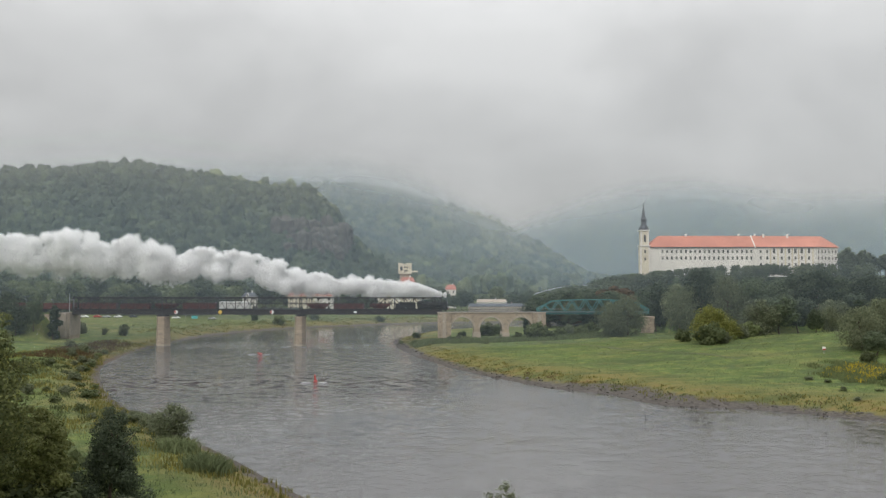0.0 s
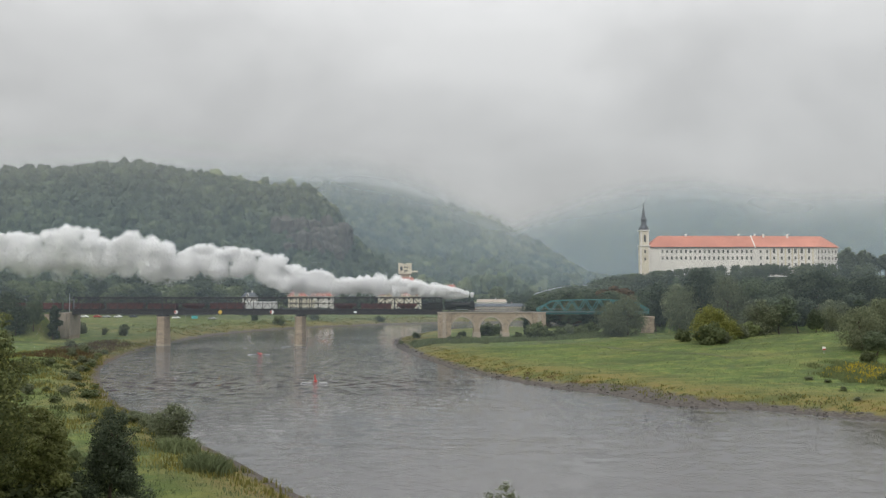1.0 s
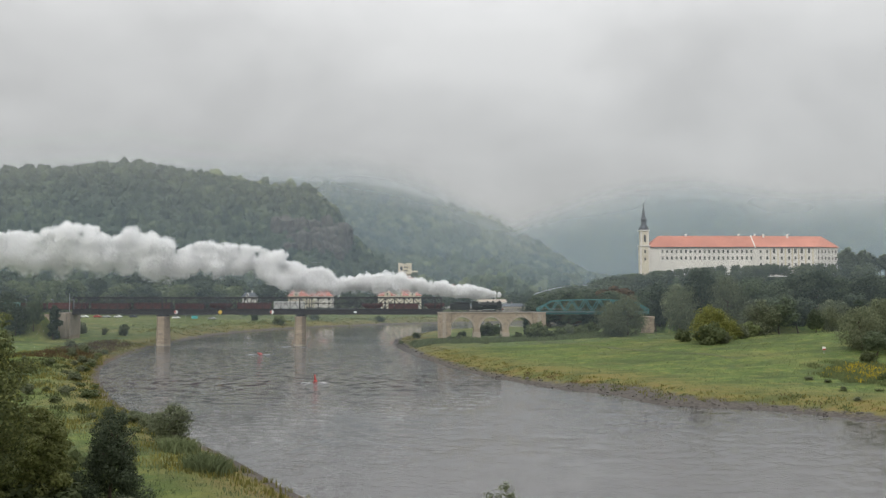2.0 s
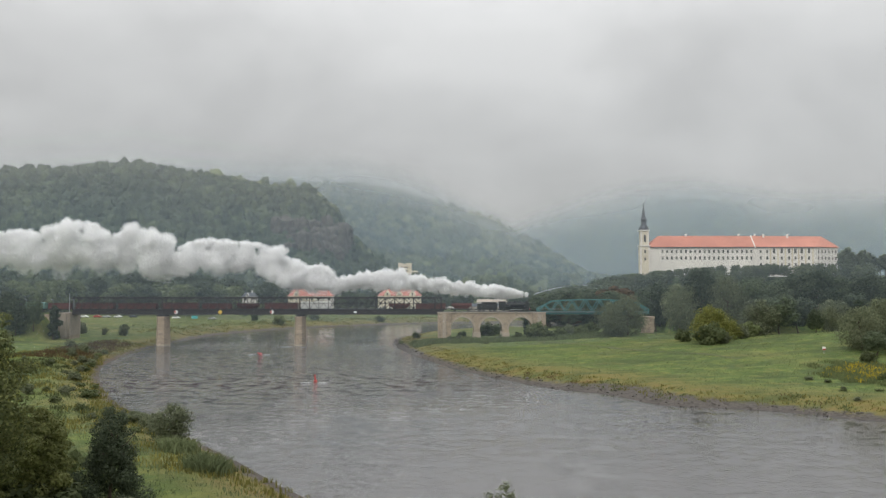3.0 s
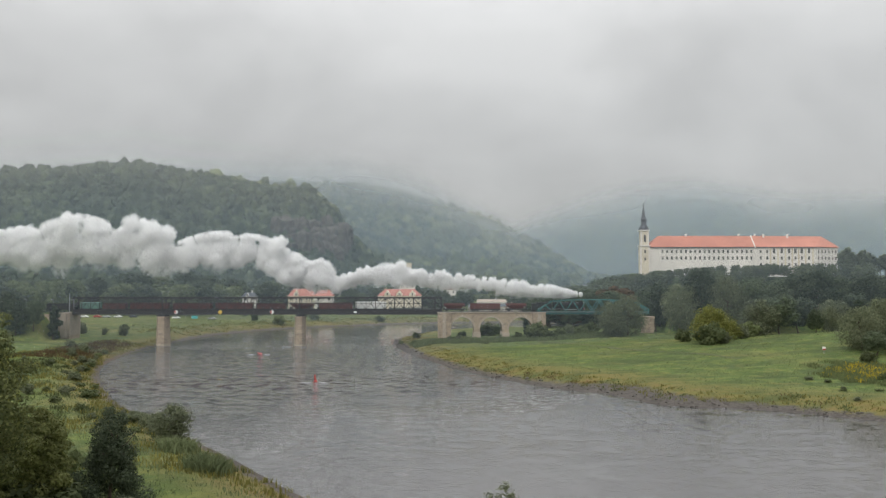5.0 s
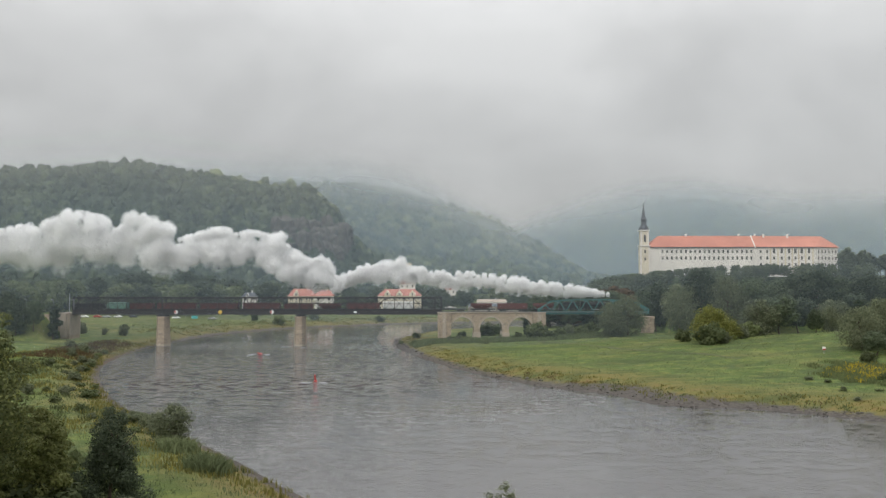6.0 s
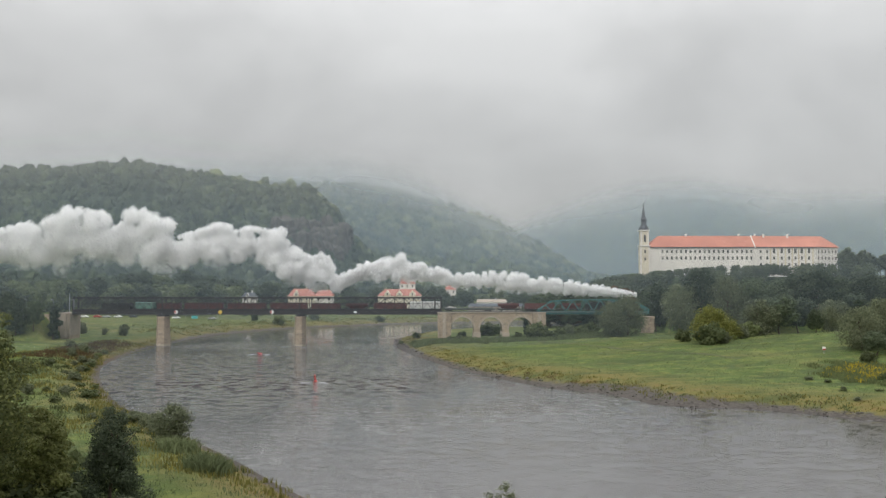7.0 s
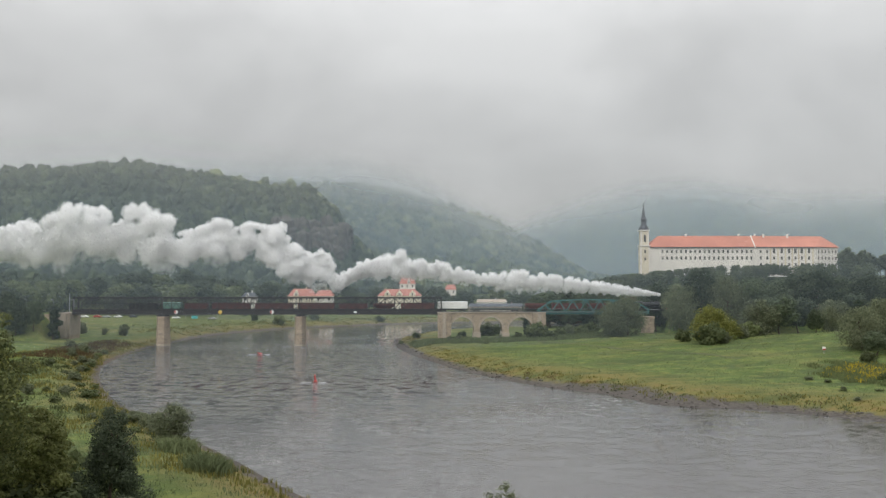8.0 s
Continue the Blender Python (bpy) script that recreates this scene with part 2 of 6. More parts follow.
OLD_TILES = surface("faded_red_roof_tiles", (0.32, 0.13, 0.10), (0.44, 0.2, 0.16), 0.9, 0.1, 0.85, bump=0.06)
SLATE = surface("dark_slate", (0.03, 0.036, 0.045), (0.065, 0.072, 0.085), 2, 0.3, 0.6)
GLASS_DARK = surface("dark_window_glass", (0.03, 0.033, 0.036), (0.055, 0.06, 0.064), 0.4, 0.1, 0.15, bump=0.0, spec=0.5)
GREY_METAL = surface("grey_galvanised_metal", (0.32, 0.33, 0.33), (0.45, 0.46, 0.46), 3, 0.4, 0.5, 0.4)
RED_PAINT = surface("bright_red_paint", (0.34, 0.04, 0.035), (0.42, 0.055, 0.045), 3, 0.5, 0.5)
YELLOW_PAINT = surface("yellow_sign_paint", (0.62, 0.40, 0.06), (0.7, 0.47, 0.08), 3, 0.5, 0.5)
WHITE_PAINT = surface("white_sign_paint", (0.74, 0.74, 0.72), (0.82, 0.82, 0.80), 3, 0.5, 0.5)
FOAM = surface("pale_river_foam", (0.20, 0.20, 0.197), (0.34, 0.34, 0.335), 5, 0.6, 0.5, bump=0.05)
TEAL_CLOTH = surface("turquoise_paint", (0.06, 0.36, 0.36), (0.09, 0.43, 0.43), 3, 0.5, 0.6)
BARK = surface("grey_brown_bark", (0.05, 0.038, 0.028), (0.12, 0.095, 0.07), 5, 0.5, 0.95, bump=0.05)
ROCK = surface("grey_sandstone_cliff", (0.03, 0.028, 0.026), (0.135, 0.118, 0.1), 0.35, 0.07, 0.95, wear=(0.06, 0.07, 0.05), bump=0.5)
EARTH = surface("damp_trodden_earth", (0.06, 0.066, 0.03), (0.11, 0.11, 0.055), 3, 0.4, 0.95, bump=0.05)
BALLAST = surface("dark_track_ballast", (0.05, 0.046, 0.043), (0.12, 0.11, 0.10), 6, 0.5, 0.95, bump=0.06)
LEAF = foliage("mixed_green_leaves", (0.047, 0.066, 0.044), (0.118, 0.145, 0.082), (0.05, 0.066, 0.045))
LEAF_NEAR = foliage("dark_green_near_leaves", (0.058, 0.076, 0.03), (0.215, 0.225, 0.08), (0.085, 0.095, 0.042), scale=0.35)
LEAF_SHRUB = foliage("fresh_green_shrub_leaves", (0.065, 0.085, 0.036), (0.15, 0.175, 0.075), (0.08, 0.095, 0.045))
LEAF_WOOD = foliage("hazy_green_leaves", (0.05, 0.067, 0.044), (0.115, 0.135, 0.08), (0.065, 0.08, 0.055), scale=0.05)
LEAF_PALE = foliage("light_green_leaves", (0.085, 0.106, 0.055), (0.16, 0.185, 0.095), (0.095, 0.115, 0.065), scale=0.05)
LEAF_WILLOW = foliage("grey_green_willow_leaves", (0.10, 0.116, 0.068), (0.185, 0.205, 0.12), (0.13, 0.147, 0.088))
LEAF_YELLOW = foliage("yellowing_leaves", (0.125, 0.14, 0.035), (0.26, 0.26, 0.07), (0.16, 0.18, 0.055))
LEAF_DARK = foliage("dark_evergreen_leaves", (0.044, 0.06, 0.04), (0.098, 0.12, 0.07), (0.056, 0.07, 0.047))
LEAF_RUST = foliage("rusty_autumn_leaves", (0.085, 0.055, 0.03), (0.13, 0.085, 0.045), (0.10, 0.075, 0.042))
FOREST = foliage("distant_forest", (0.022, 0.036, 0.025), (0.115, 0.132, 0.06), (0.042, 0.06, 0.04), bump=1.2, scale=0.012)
# the same forest with its leaf colour paled for distance and haze
FOREST_FAR = foliage("forest_paled_for_haze", (0.03, 0.05, 0.035), (0.24, 0.25, 0.11), (0.06, 0.085, 0.055), bump=1.2, scale=0.012)
WEED = foliage("dry_weeds", (0.12, 0.125, 0.037), (0.25, 0.22, 0.06), (0.16, 0.15, 0.047))
FLOWER = foliage("yellow_flowers", (0.38, 0.30, 0.02), (0.6, 0.47, 0.05), (0.5, 0.4, 0.04))
REED = foliage("green_reeds", (0.11, 0.14, 0.065), (0.19, 0.22, 0.11), (0.15, 0.18, 0.09))


# ---- small builders ----
def part(name, bm, material, parent=None, label="", smooth=False):
    """One bmesh as one mesh object under a thing or a part."""
    me = bpy.data.meshes.new(name)
    bm.normal_update()
    bm.to_mesh(me)
    bm.free()
    if smooth:
        me.shade_smooth()
    return piece(name, me, material, parent, label)


def piece(name, me, material, parent=None, label=""):
    if not me.materials:
        me.materials.append(material)
    ob = new(name, me)
    ob.parent = parent
    return tagged(ob, label)


def thing(name, label, category, group="", kind="", m=None):
    ob = tagged(new(name), label, category, group, kind)
    ob.matrix_basis = m or Matrix()
    return ob


def box(bm, x0, x1, y0, y1, z0, z1):
    vs = [bm.verts.new((x, y, z)) for x in (x0, x1) for y in (y0, y1) for z in (z0, z1)]
    for f in ((0, 1, 3, 2), (4, 6, 7, 5), (0, 4, 5, 1), (2, 3, 7, 6), (0, 2, 6, 4), (1, 5, 7, 3)):
        bm.faces.new([vs[i] for i in f])
    return vs


def boxed(*sizes, bevel=0.0):
    bm = bmesh.new()
    for s in sizes:
        box(bm, *s)
    if bevel:
        bmesh.ops.bevel(bm, geom=bm.edges[:], offset=bevel, segments=1, affect="EDGES")
    return bm


def beam(bm, a, b, w, h):
    """A bar of section w x h from a to b."""
    a, b = Vector(a), Vector(b)
    d = b - a
    q = d.to_track_quat("X", "Z").to_matrix().to_4x4()
    m = Matrix.Translation(a) @ q
    n = d.length
    vs = box(bm, 0, n, -w / 2, w / 2, -h / 2, h / 2)
    for v in vs:
        v.co = m @ v.co


def tube(bm, a, b, r0, r1, n=8):
    """A tapered round bar from a to b, closed at both ends."""
    a, b = Vector(a), Vector(b)
    q = (b - a).to_track_quat("Z", "X").to_matrix()
    rings = []
    for p, r in ((a, r0), (b, r1)):
        rings.append([bm.verts.new(p + q @ Vector((r * math.cos(i * math.tau / n), r * math.sin(i * math.tau / n), 0))) for i in range(n)])
    for i in range(n):
        j = (i + 1) % n
        bm.faces.new((rings[0][i], rings[0][j], rings[1][j], rings[1][i]))
    bm.faces.new(rings[0][::-1]), bm.faces.new(rings[1])


def lathe(bm, profile, n=16, centre=(0, 0, 0)):
    """Turns (radius, height) steps round the z axis."""
    c, rings = Vector(centre), []
    for r, z in profile:
        rings.append([bm.verts.new(c + Vector((r * math.cos(i * math.tau / n), r * math.sin(i * math.tau / n), z))) for i in range(n)])
    for lo, hi in zip(rings, rings[1:]):
        for i in range(n):
            j = (i + 1) % n
            bm.faces.new((lo[i], lo[j], hi[j], hi[i]))
    bm.faces.new(rings[0][::-1]), bm.faces.new(rings[-1])


def array_mesh(name, verts, faces, smooth=False):
    me = bpy.data.meshes.new(name)
    me.from_pydata([tuple(v) for v in verts], [], [tuple(f) for f in faces])
    me.update()
    if smooth:
        me.shade_smooth()
    return me


def step(a, b, v):
    t = np.clip((np.asarray(v, float) - a) / (b - a), 0, 1)
    return t * t * (3 - 2 * t)


# ---- the river and the land ----
BANK_LEFT = [(30, 70), (-11, 95), (-16, 99), (-23, 110), (-31.5, 124), (-51, 151), (-69, 178), (-90, 222), (-104, 260), (-112, 309),
             (-113, 352), (-109, 405), (-99, 433), (-81, 465), (-53, 489), (-28, 508), (-5, 523), (63, 540), (170, 556), (420, 600)]
BANK_RIGHT = [(420, 535), (170, 490), (60, 462), (0, 432), (-15, 398), (-22.5, 362), (-15, 309), (-4, 269), (7, 237), (17, 216), (27, 199),
              (38, 191), (42, 176), (50, 170), (58, 170), (67, 164), (75, 157), (80, 153), (180, 85), (420, -40), (300, -180), (110, 10)]
RIVER = np.array(BANK_LEFT + BANK_RIGHT, float)


def rounded(loop, rounds=2):
    for _ in range(rounds):
        nxt = np.roll(loop, -1, axis=0)
        loop = np.stack([loop * 0.75 + nxt * 0.25, loop * 0.25 + nxt * 0.75], 1).reshape(-1, 2)
    return loop


RIVER = rounded(RIVER)


def shore_distance(x, y):
    """Metres from the water's edge, negative in the river."""
    x, y = np.asarray(x, float), np.asarray(y, float)
    best, inside = np.full(x.shape, 1e9), np.zeros(x.shape, bool)
    for (ax, ay), (bx, by) in zip(RIVER, np.roll(RIVER, -1, axis=0)):
        dx, dy = bx - ax, by - ay
        t = np.clip(((x - ax) * dx + (y - ay) * dy) / (dx * dx + dy * dy + 1e-9), 0, 1)
        best = np.minimum(best, np.hypot(x - ax - t * dx, y - ay - t * dy))
        if dy:
            inside ^= ((ay > y) != (by > y)) & (x < dx * (y - ay) / dy + ax)
    return np.where(inside, -best, best)


def waves(x, y, size, seed=0.0):
    """Soft uneven ground between -1 and 1."""
    a, b = x / size + seed, y / size - seed
    return (np.sin(a + 1.3 * np.sin(b * 0.7)) + np.sin(b * 1.1 + 1.7 * np.sin(a * 0.6 + 2)) + np.sin((a + b) * 0.63 + 4)) / 3


CREST_LEFT = ((-1400, 138), (-700, 130), (-473, 126), (-400, 128), (-328, 134), (-274, 124), (-213, 119), (-171, 113), (-141, 111), (-130, 101), (-113, 84), (-107, 72), (-104, 56),
              (-86, 42), (-62, 25), (-38, 9), (0, 0), (50, 0))
CREST_MID = ((-1200, 160), (-500, 172), (-225, 174), (-185, 175), (-84, 161), (-24, 145), (16, 128), (116, 94), (176, 62), (256, 14), (330, 0))
CREST_FAR = ((-1500, 120), (0, 110), (160, 120), (288, 165), (462, 214), (601, 238), (793, 246), (932, 230), (1070, 214), (1362, 214), (2600, 200))


def crest(table, v):
    t = np.array(table, float)
    return np.interp(v, t[:, 0], t[:, 1])


def hills(x, y):
    yy = np.maximum(y, 1.0)
    left = crest(CREST_LEFT, x * 900 / yy) * step(615, 900, y) * step(1500, 1000, y)
    mid = crest(CREST_MID, x * 1500 / yy) * step(880, 1500, y) * step(2100, 1600, y)
    far = crest(CREST_FAR, x * 2600 / yy) * step(1750, 2600, y) * step(4700, 2900, y)
    return np.maximum(np.maximum(left, mid), far)


def height(x, y, d=None):
    x, y = np.asarray(x, float), np.asarray(y, float)
    d = shore_distance(x, y) if d is None else d
    z = np.where(d < 0, np.maximum(d * 0.25, -3.0), 0.25 * np.minimum(d, 3) + 1.7 * step(2, 14, d) + 2.6 * step(14, 90, d))
    z = z + np.where(d > 6, 0.22 * waves(x, y, 7.0) + 0.12 * waves(x, y, 2.7, 3.0), 0.0)
    # grassy hump on the right bank, and the castle's hill
    z = z + step(2, 25, d) * 5.2 * np.exp(-((x - 150) / 45) ** 2 - ((y - 262) / 45) ** 2)
    z = z + 25.5 * step(108, 166, x) * step(395, 585, y) * step(980, 700, y) * step(0, 30, d)
    # railway embankment beyond the left abutment
    bank = 12.9 - 0.55 * np.maximum(np.abs(y - 337.5) - 4.5, 0)
    z = np.where((x < -150), np.maximum(z, bank * step(-150, -156, x) + 3 * step(-156, -150, x)), z)
    # the same on the right, behind the trees
    z = np.where((x > 86), np.maximum(z, bank * step(86, 92, x)), z)
    # the hillside on which the camera stands
    slope = 23.2 - 0.345 * np.maximum(y + 0.05 * x, -200) - 0.06 * np.maximum(-x - 20, 0)
    z = np.where((y < 110) & (d > 0), np.maximum(z, np.minimum(slope, 90) * step(0, 6, d)), z)
    h = hills(x, y)
    rough = step(15, 60, h) * (3.5 * waves(x, y, 23.0) + 5.0 * waves(x, y, 61.0, 1.0))
    return z + h + rough


def make_ground():
    front = np.radians(np.arange(-31, 31.01, 0.16))
    rest = np.radians(np.concatenate([np.arange(33, 180, 4.0), np.arange(180, 328, 4.0)]))
    ang = np.concatenate([front, rest])
    rad = 2.0 * (2400 ** (np.arange(430) / 429))
    A, R = np.meshgrid(ang, rad)
    x, y = (R * np.sin(A)).ravel(), (R * np.cos(A)).ravel()
    d = shore_distance(x, y)
    z = height(x, y, d)
    n, m = len(ang), len(rad)
    idx = np.arange(n * m).reshape(m, n)
    a, b = idx[:-1], idx[1:]
    faces = np.stack([a, b, np.roll(b, -1, 1), np.roll(a, -1, 1)], -1).reshape(-1, 4)
    verts = np.stack([x, y, z], 1)
    verts = np.vstack([verts, [[0, 0, 23.2]]])
    tip = [(idx[0, i], idx[0, (i + 1) % n], n * m) for i in range(n)]
    me = array_mesh("ground", verts, faces.tolist() + tip, True)
    h = hills(x, y)
    e = 3.0
    steep = np.hypot(hills(x + e, y) - hills(x - e, y), hills(x, y + e) - hills(x, y - e)) / (2 * e)
    rock = np.clip(step(3, 14, h) * 0.45 + step(45, 110, x) * step(420, 470, y) * 0.45 + 0.6 * step(1.5, 2.1, steep) * step(1300, 1000, y), 0, 1)
    side = np.exp(-((x + 105) / 14) ** 2 - ((y - 283) / 26) ** 2) * 0.9 + 0.15 * np.exp(-((x - 20) / 40) ** 2 - ((y - 322) / 9) ** 2) * (0.5 + 0.5 * waves(x, y, 3.0))
    # beyond the bridge: brown weeds, and the dulling of haze put into the colour
    side = side + 0.45 * step(335, 390, y) * (x < 90) + 0.22 * (x < 70 - y * 0.5) * (y < 335) * (0.5 + 0.5 * waves(x, y, 5.0))
    lane = np.abs(y - 305 + 1.83 * (x - 36) + 2 * np.sin(x / 6)) / 2.1
    track = np.where((x > 32) & (x < 78), np.exp(-(lane / 1.3) ** 2), 0) * 0.2
    beach = 5.0 * np.exp(-((x - 44) / 15) ** 2) * (y < 260) + 1.5 * np.exp(-((x + 15) / 14) ** 2) * (y < 350)
    for name, v in (("shore", np.where(x < 70 - y * 0.5, d * 1.5, d) - beach), ("side", np.clip(side, 0, 1)), ("rock", rock), ("track", track)):
        at = me.attributes.new(name, "FLOAT", "POINT")
        at.data.foreach_set("value", np.append(v, 0.0).astype(np.float32))
    tagged(piece("ground", me, GROUND), "uneven green meadow with dry yellow riverbanks and wooded hills", "ground", kind="structure")


make_ground()


def make_water():
    nx, ny = 60, 60
    bm = bmesh.new()
    rows = [[bm.verts.new((-260 + 760 * i / nx, -230 + 900 * j / ny, 0)) for i in range(nx + 1)] for j in range(ny + 1)]
    for r0, r1 in zip(rows, rows[1:]):
        for i in range(nx):
            bm.faces.new((r0[i], r0[i + 1], r1[i + 1], r1[i]))
    ob = part("water", bm, WATER, smooth=True)
    return tagged(ob, "broad grey rippled river reflecting the overcast sky", "river", kind="structure")


RIVER_WATER = make_water()


def bank_z(x, y):
    return float(height(np.array([x]), np.array([y]))[0])


# ---- trees ----
def leaf_cloud(name, rng, blobs, count, size, hang=0.0, fill=0.35, tumble=0.38):
    """A crown of many small leaf sprays over uneven lobes, open between them."""
    w = np.array([b[3] * b[4] for b in blobs], float)
    which = rng.choice(len(blobs), count, p=w / w.sum())
    B = np.array(blobs, float)[which]
    v = rng.normal(size=(count, 3))
    v /= np.linalg.norm(v, axis=1)[:, None]
    rad = 1 - fill * rng.random(count) ** 1.6
    lump = 1 + 0.16 * np.sin(v[:, 0] * 5 + which) * np.sin(v[:, 2] * 6 + which * 2) + rng.normal(0, 0.06, count)
    c = B[:, :3] + v * (rad * lump)[:, None] * B[:, [3, 3, 4]]
    c[:, 2] -= hang * rng.random(count) * (np.abs(v[:, :2]).sum(1)) * B[:, 4]
    nrm = v + np.array([0, 0, 0.25]) + rng.normal(0, tumble, (count, 3))
    nrm /= np.linalg.norm(nrm, axis=1)[:, None]
    t = np.cross(nrm, rng.normal(size=(count, 3)))
    t /= np.linalg.norm(t, axis=1)[:, None]
    if hang:
        t = t * (1 - hang) + np.array([0, 0, -hang])
    b = np.cross(nrm, t)
    s = (size * rng.uniform(0.55, 1.35, count))[:, None]
    verts = np.stack([c - t * s, c - b * s * 0.55 + t * s * 0.1, c + t * s, c + b * s * 0.6], 1).reshape(-1, 3)
    faces = np.arange(count * 4).reshape(-1, 4)
    return array_mesh(name, verts, faces.tolist())


def trunk_mesh(rng, tall, thick, reach, limbs=6, low=0.3):
    bm = bmesh.new()
    p, r = Vector((0, 0, -0.6)), thick
    joints = [p.copy()]
    for i in range(5):
        q = p + Vector((rng.normal(0, 0.03 * tall), rng.normal(0, 0.03 * tall), tall * 0.17))
        tube(bm, p, q, r, r * 0.78, 7)
        p, r = q, r * 0.78
        joints.append(p.copy())
    for i in range(limbs):
        a = i * 2.4 + rng.random()
        base = joints[1].lerp(joints[-1], low + (1 - low) * i / max(limbs, 1))
        end = base + Vector((math.cos(a) * reach * rng.uniform(0.5, 0.9), math.sin(a) * reach * rng.uniform(0.5, 0.9), tall * rng.uniform(0.1, 0.24)))
        kink = base.lerp(end, 0.5) + Vector((0, 0, -tall * 0.03))
        tube(bm, base, kink, thick * 0.4, thick * 0.26, 5)
        tube(bm, kink, end, thick * 0.26, thick * 0.06, 5)
    return bm


def make_tree(name, seed, tall, wide, leaves, label, category="tree", count=2600, size=0.5, lobes=9, low=0.25, hang=0.0, limbs=6, fill=0.35, conical=False, clump=1.0):
    rng = np.random.default_rng(seed)
    ob = thing(name, label, category)
    part("trunk", trunk_mesh(rng, tall * 0.85, tall * 0.02 + 0.05, wide * 0.4, limbs), BARK, ob)
    blobs = []
    for i in range(lobes):
        u = (i + 0.5) / lobes
        z = tall * (low + (0.93 - low) * u)
        belly = (1 - u) ** 0.7 + 0.12 if conical else math.sin(math.pi * (0.18 + 0.72 * u)) ** 0.7
        a = i * 2.399 + rng.random()
        off = wide * 0.5 * belly * rng.uniform(0.38, 0.78 if clump == 1 else 0.98)
        r = (wide * 0.5 * belly * rng.uniform(0.3, 0.5) + 0.05 * wide) * clump
        blobs.append((math.cos(a) * off, math.sin(a) * off, z, r, r * rng.uniform(0.65, 0.95)))
    blobs.append((0, 0, tall * (low + 0.5 * (1 - low)), wide * 0.3, tall * (1 - low) * 0.42))
    piece("crown", leaf_cloud("crown", rng, blobs, count, size, hang, fill), leaves, ob)
    return ob


def put_tree(ob, x, y, scale=1.0, turn=0.0, sink=0.0, wide=1.0):
    return pose(x, y, bank_z(x, y) - sink, 0, 0, turn) @ Matrix.Diagonal((scale * wide, scale * wide, scale, 1))


def stand(ob, x, y, scale=1.0, turn=0.0, sink=0.0, wide=1.0):
    ob.matrix_basis = put_tree(ob, x, y, scale, turn, sink, wide)
    return ob


def ico(level):
    bm = bmesh.new()
    bmesh.ops.create_icosphere(bm, subdivisions=level, radius=1)
    v = np.array([p.co[:] for p in bm.verts])
    f = np.array([[p.index for p in q.verts] for q in bm.faces])
    bm.free()
    return v, f


def make_forest(name, label, seed, count, xs, ys, size, at=1.0, lowest=6.0, level=2, slope=1.7, leaves=FOREST):
    """The closed canopy of a wooded hill: thousands of uneven crowns standing on the slope."""
    rng = np.random.default_rng(seed)
    y = ys[0] + (ys[1] - ys[0]) * rng.random(count) ** 0.9
    x = rng.uniform(xs[0], xs[1], count) * y / at
    h, e = hills(x, y), 4.0
    steep = np.hypot(hills(x + e, y) - hills(x - e, y), hills(x, y + e) - hills(x, y - e)) / (2 * e)
    keep = (h > lowest) & ((steep < slope) | (rng.random(count) < 0.5))
    x, y = x[keep], y[keep]
    z = height(x, y)
    n = len(x)
    bv, bf = ico(level)
    r = size * rng.uniform(0.55, 1.35, n)
    tall = r * rng.uniform(0.85, 1.7, n)
    shape = 1 + rng.normal(0, 0.17, (n, len(bv)))
    P = bv[None] * shape[:, :, None]
    turn = rng.uniform(0, math.tau, n)
    c, s = np.cos(turn)[:, None], np.sin(turn)[:, None]
    X = (P[:, :, 0] * c - P[:, :, 1] * s) * r[:, None] + x[:, None]
    Y = (P[:, :, 0] * s + P[:, :, 1] * c) * r[:, None] + y[:, None]
    Z = P[:, :, 2] * tall[:, None] + (z + tall * 0.75)[:, None]
    verts = np.stack([X, Y, Z], -1).reshape(-1, 3)
    faces = (bf[None] + (np.arange(n) * len(bv))[:, None, None]).reshape(-1, 3)
    tagged(piece(name, array_mesh(name, verts, faces.tolist(), False), leaves), label, "forest", kind="stuff")


make_forest("cliff_forest", "dense mixed green forest covering the rocky hill", 3, 10500, (-640, -40), (630, 945), 4.2, 900)
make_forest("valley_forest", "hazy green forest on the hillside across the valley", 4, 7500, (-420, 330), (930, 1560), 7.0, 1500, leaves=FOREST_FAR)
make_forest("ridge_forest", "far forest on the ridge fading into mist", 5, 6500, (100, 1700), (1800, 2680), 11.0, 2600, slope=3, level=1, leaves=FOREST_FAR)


def make_cliff():
    """Sandstone buttresses along the steep end of the hill."""
    rng = np.random.default_rng(8)
    ob = thing("cliff", "bare grey sandstone cliff at the end of the wooded hill", "cliff", kind="structure")
    for i in range(26):
        u = i / 25
        a = -166 + 60 * u + rng.normal(0, 3)
        for _ in range(40):
            y = rng.uniform(700, 890)
            x = a * y / 900
            z = bank_z(x, y)
            if 44 < z < 68:
                break
        w, tall = rng.uniform(5, 11), rng.uniform(14, 34)
        bm = bmesh.new()
        bmesh.ops.create_icosphere(bm, subdivisions=3, radius=1)
        for v in bm.verts:
            p = v.co.copy()
            k = max(abs(p.x), abs(p.y), abs(p.z * 0.8)) ** 0.75
            q = p / k
            crack = noise.fractal(Vector((q.x * 4.5 + i * 3.1, q.y * 4.5, q.z * 0.6)), 0.8, 2.0, 4)
            v.co = Vector((q.x * w, q.y * w, q.z * tall * 0.5)) * (1 + 0.2 * crack)
        r = part("rock_buttress", bm, ROCK, ob)
        r.matrix_basis = pose(x, y, z + tall * 0.05, rng.normal(0, 4), rng.normal(0, 4), rng.uniform(0, 360))


make_cliff()


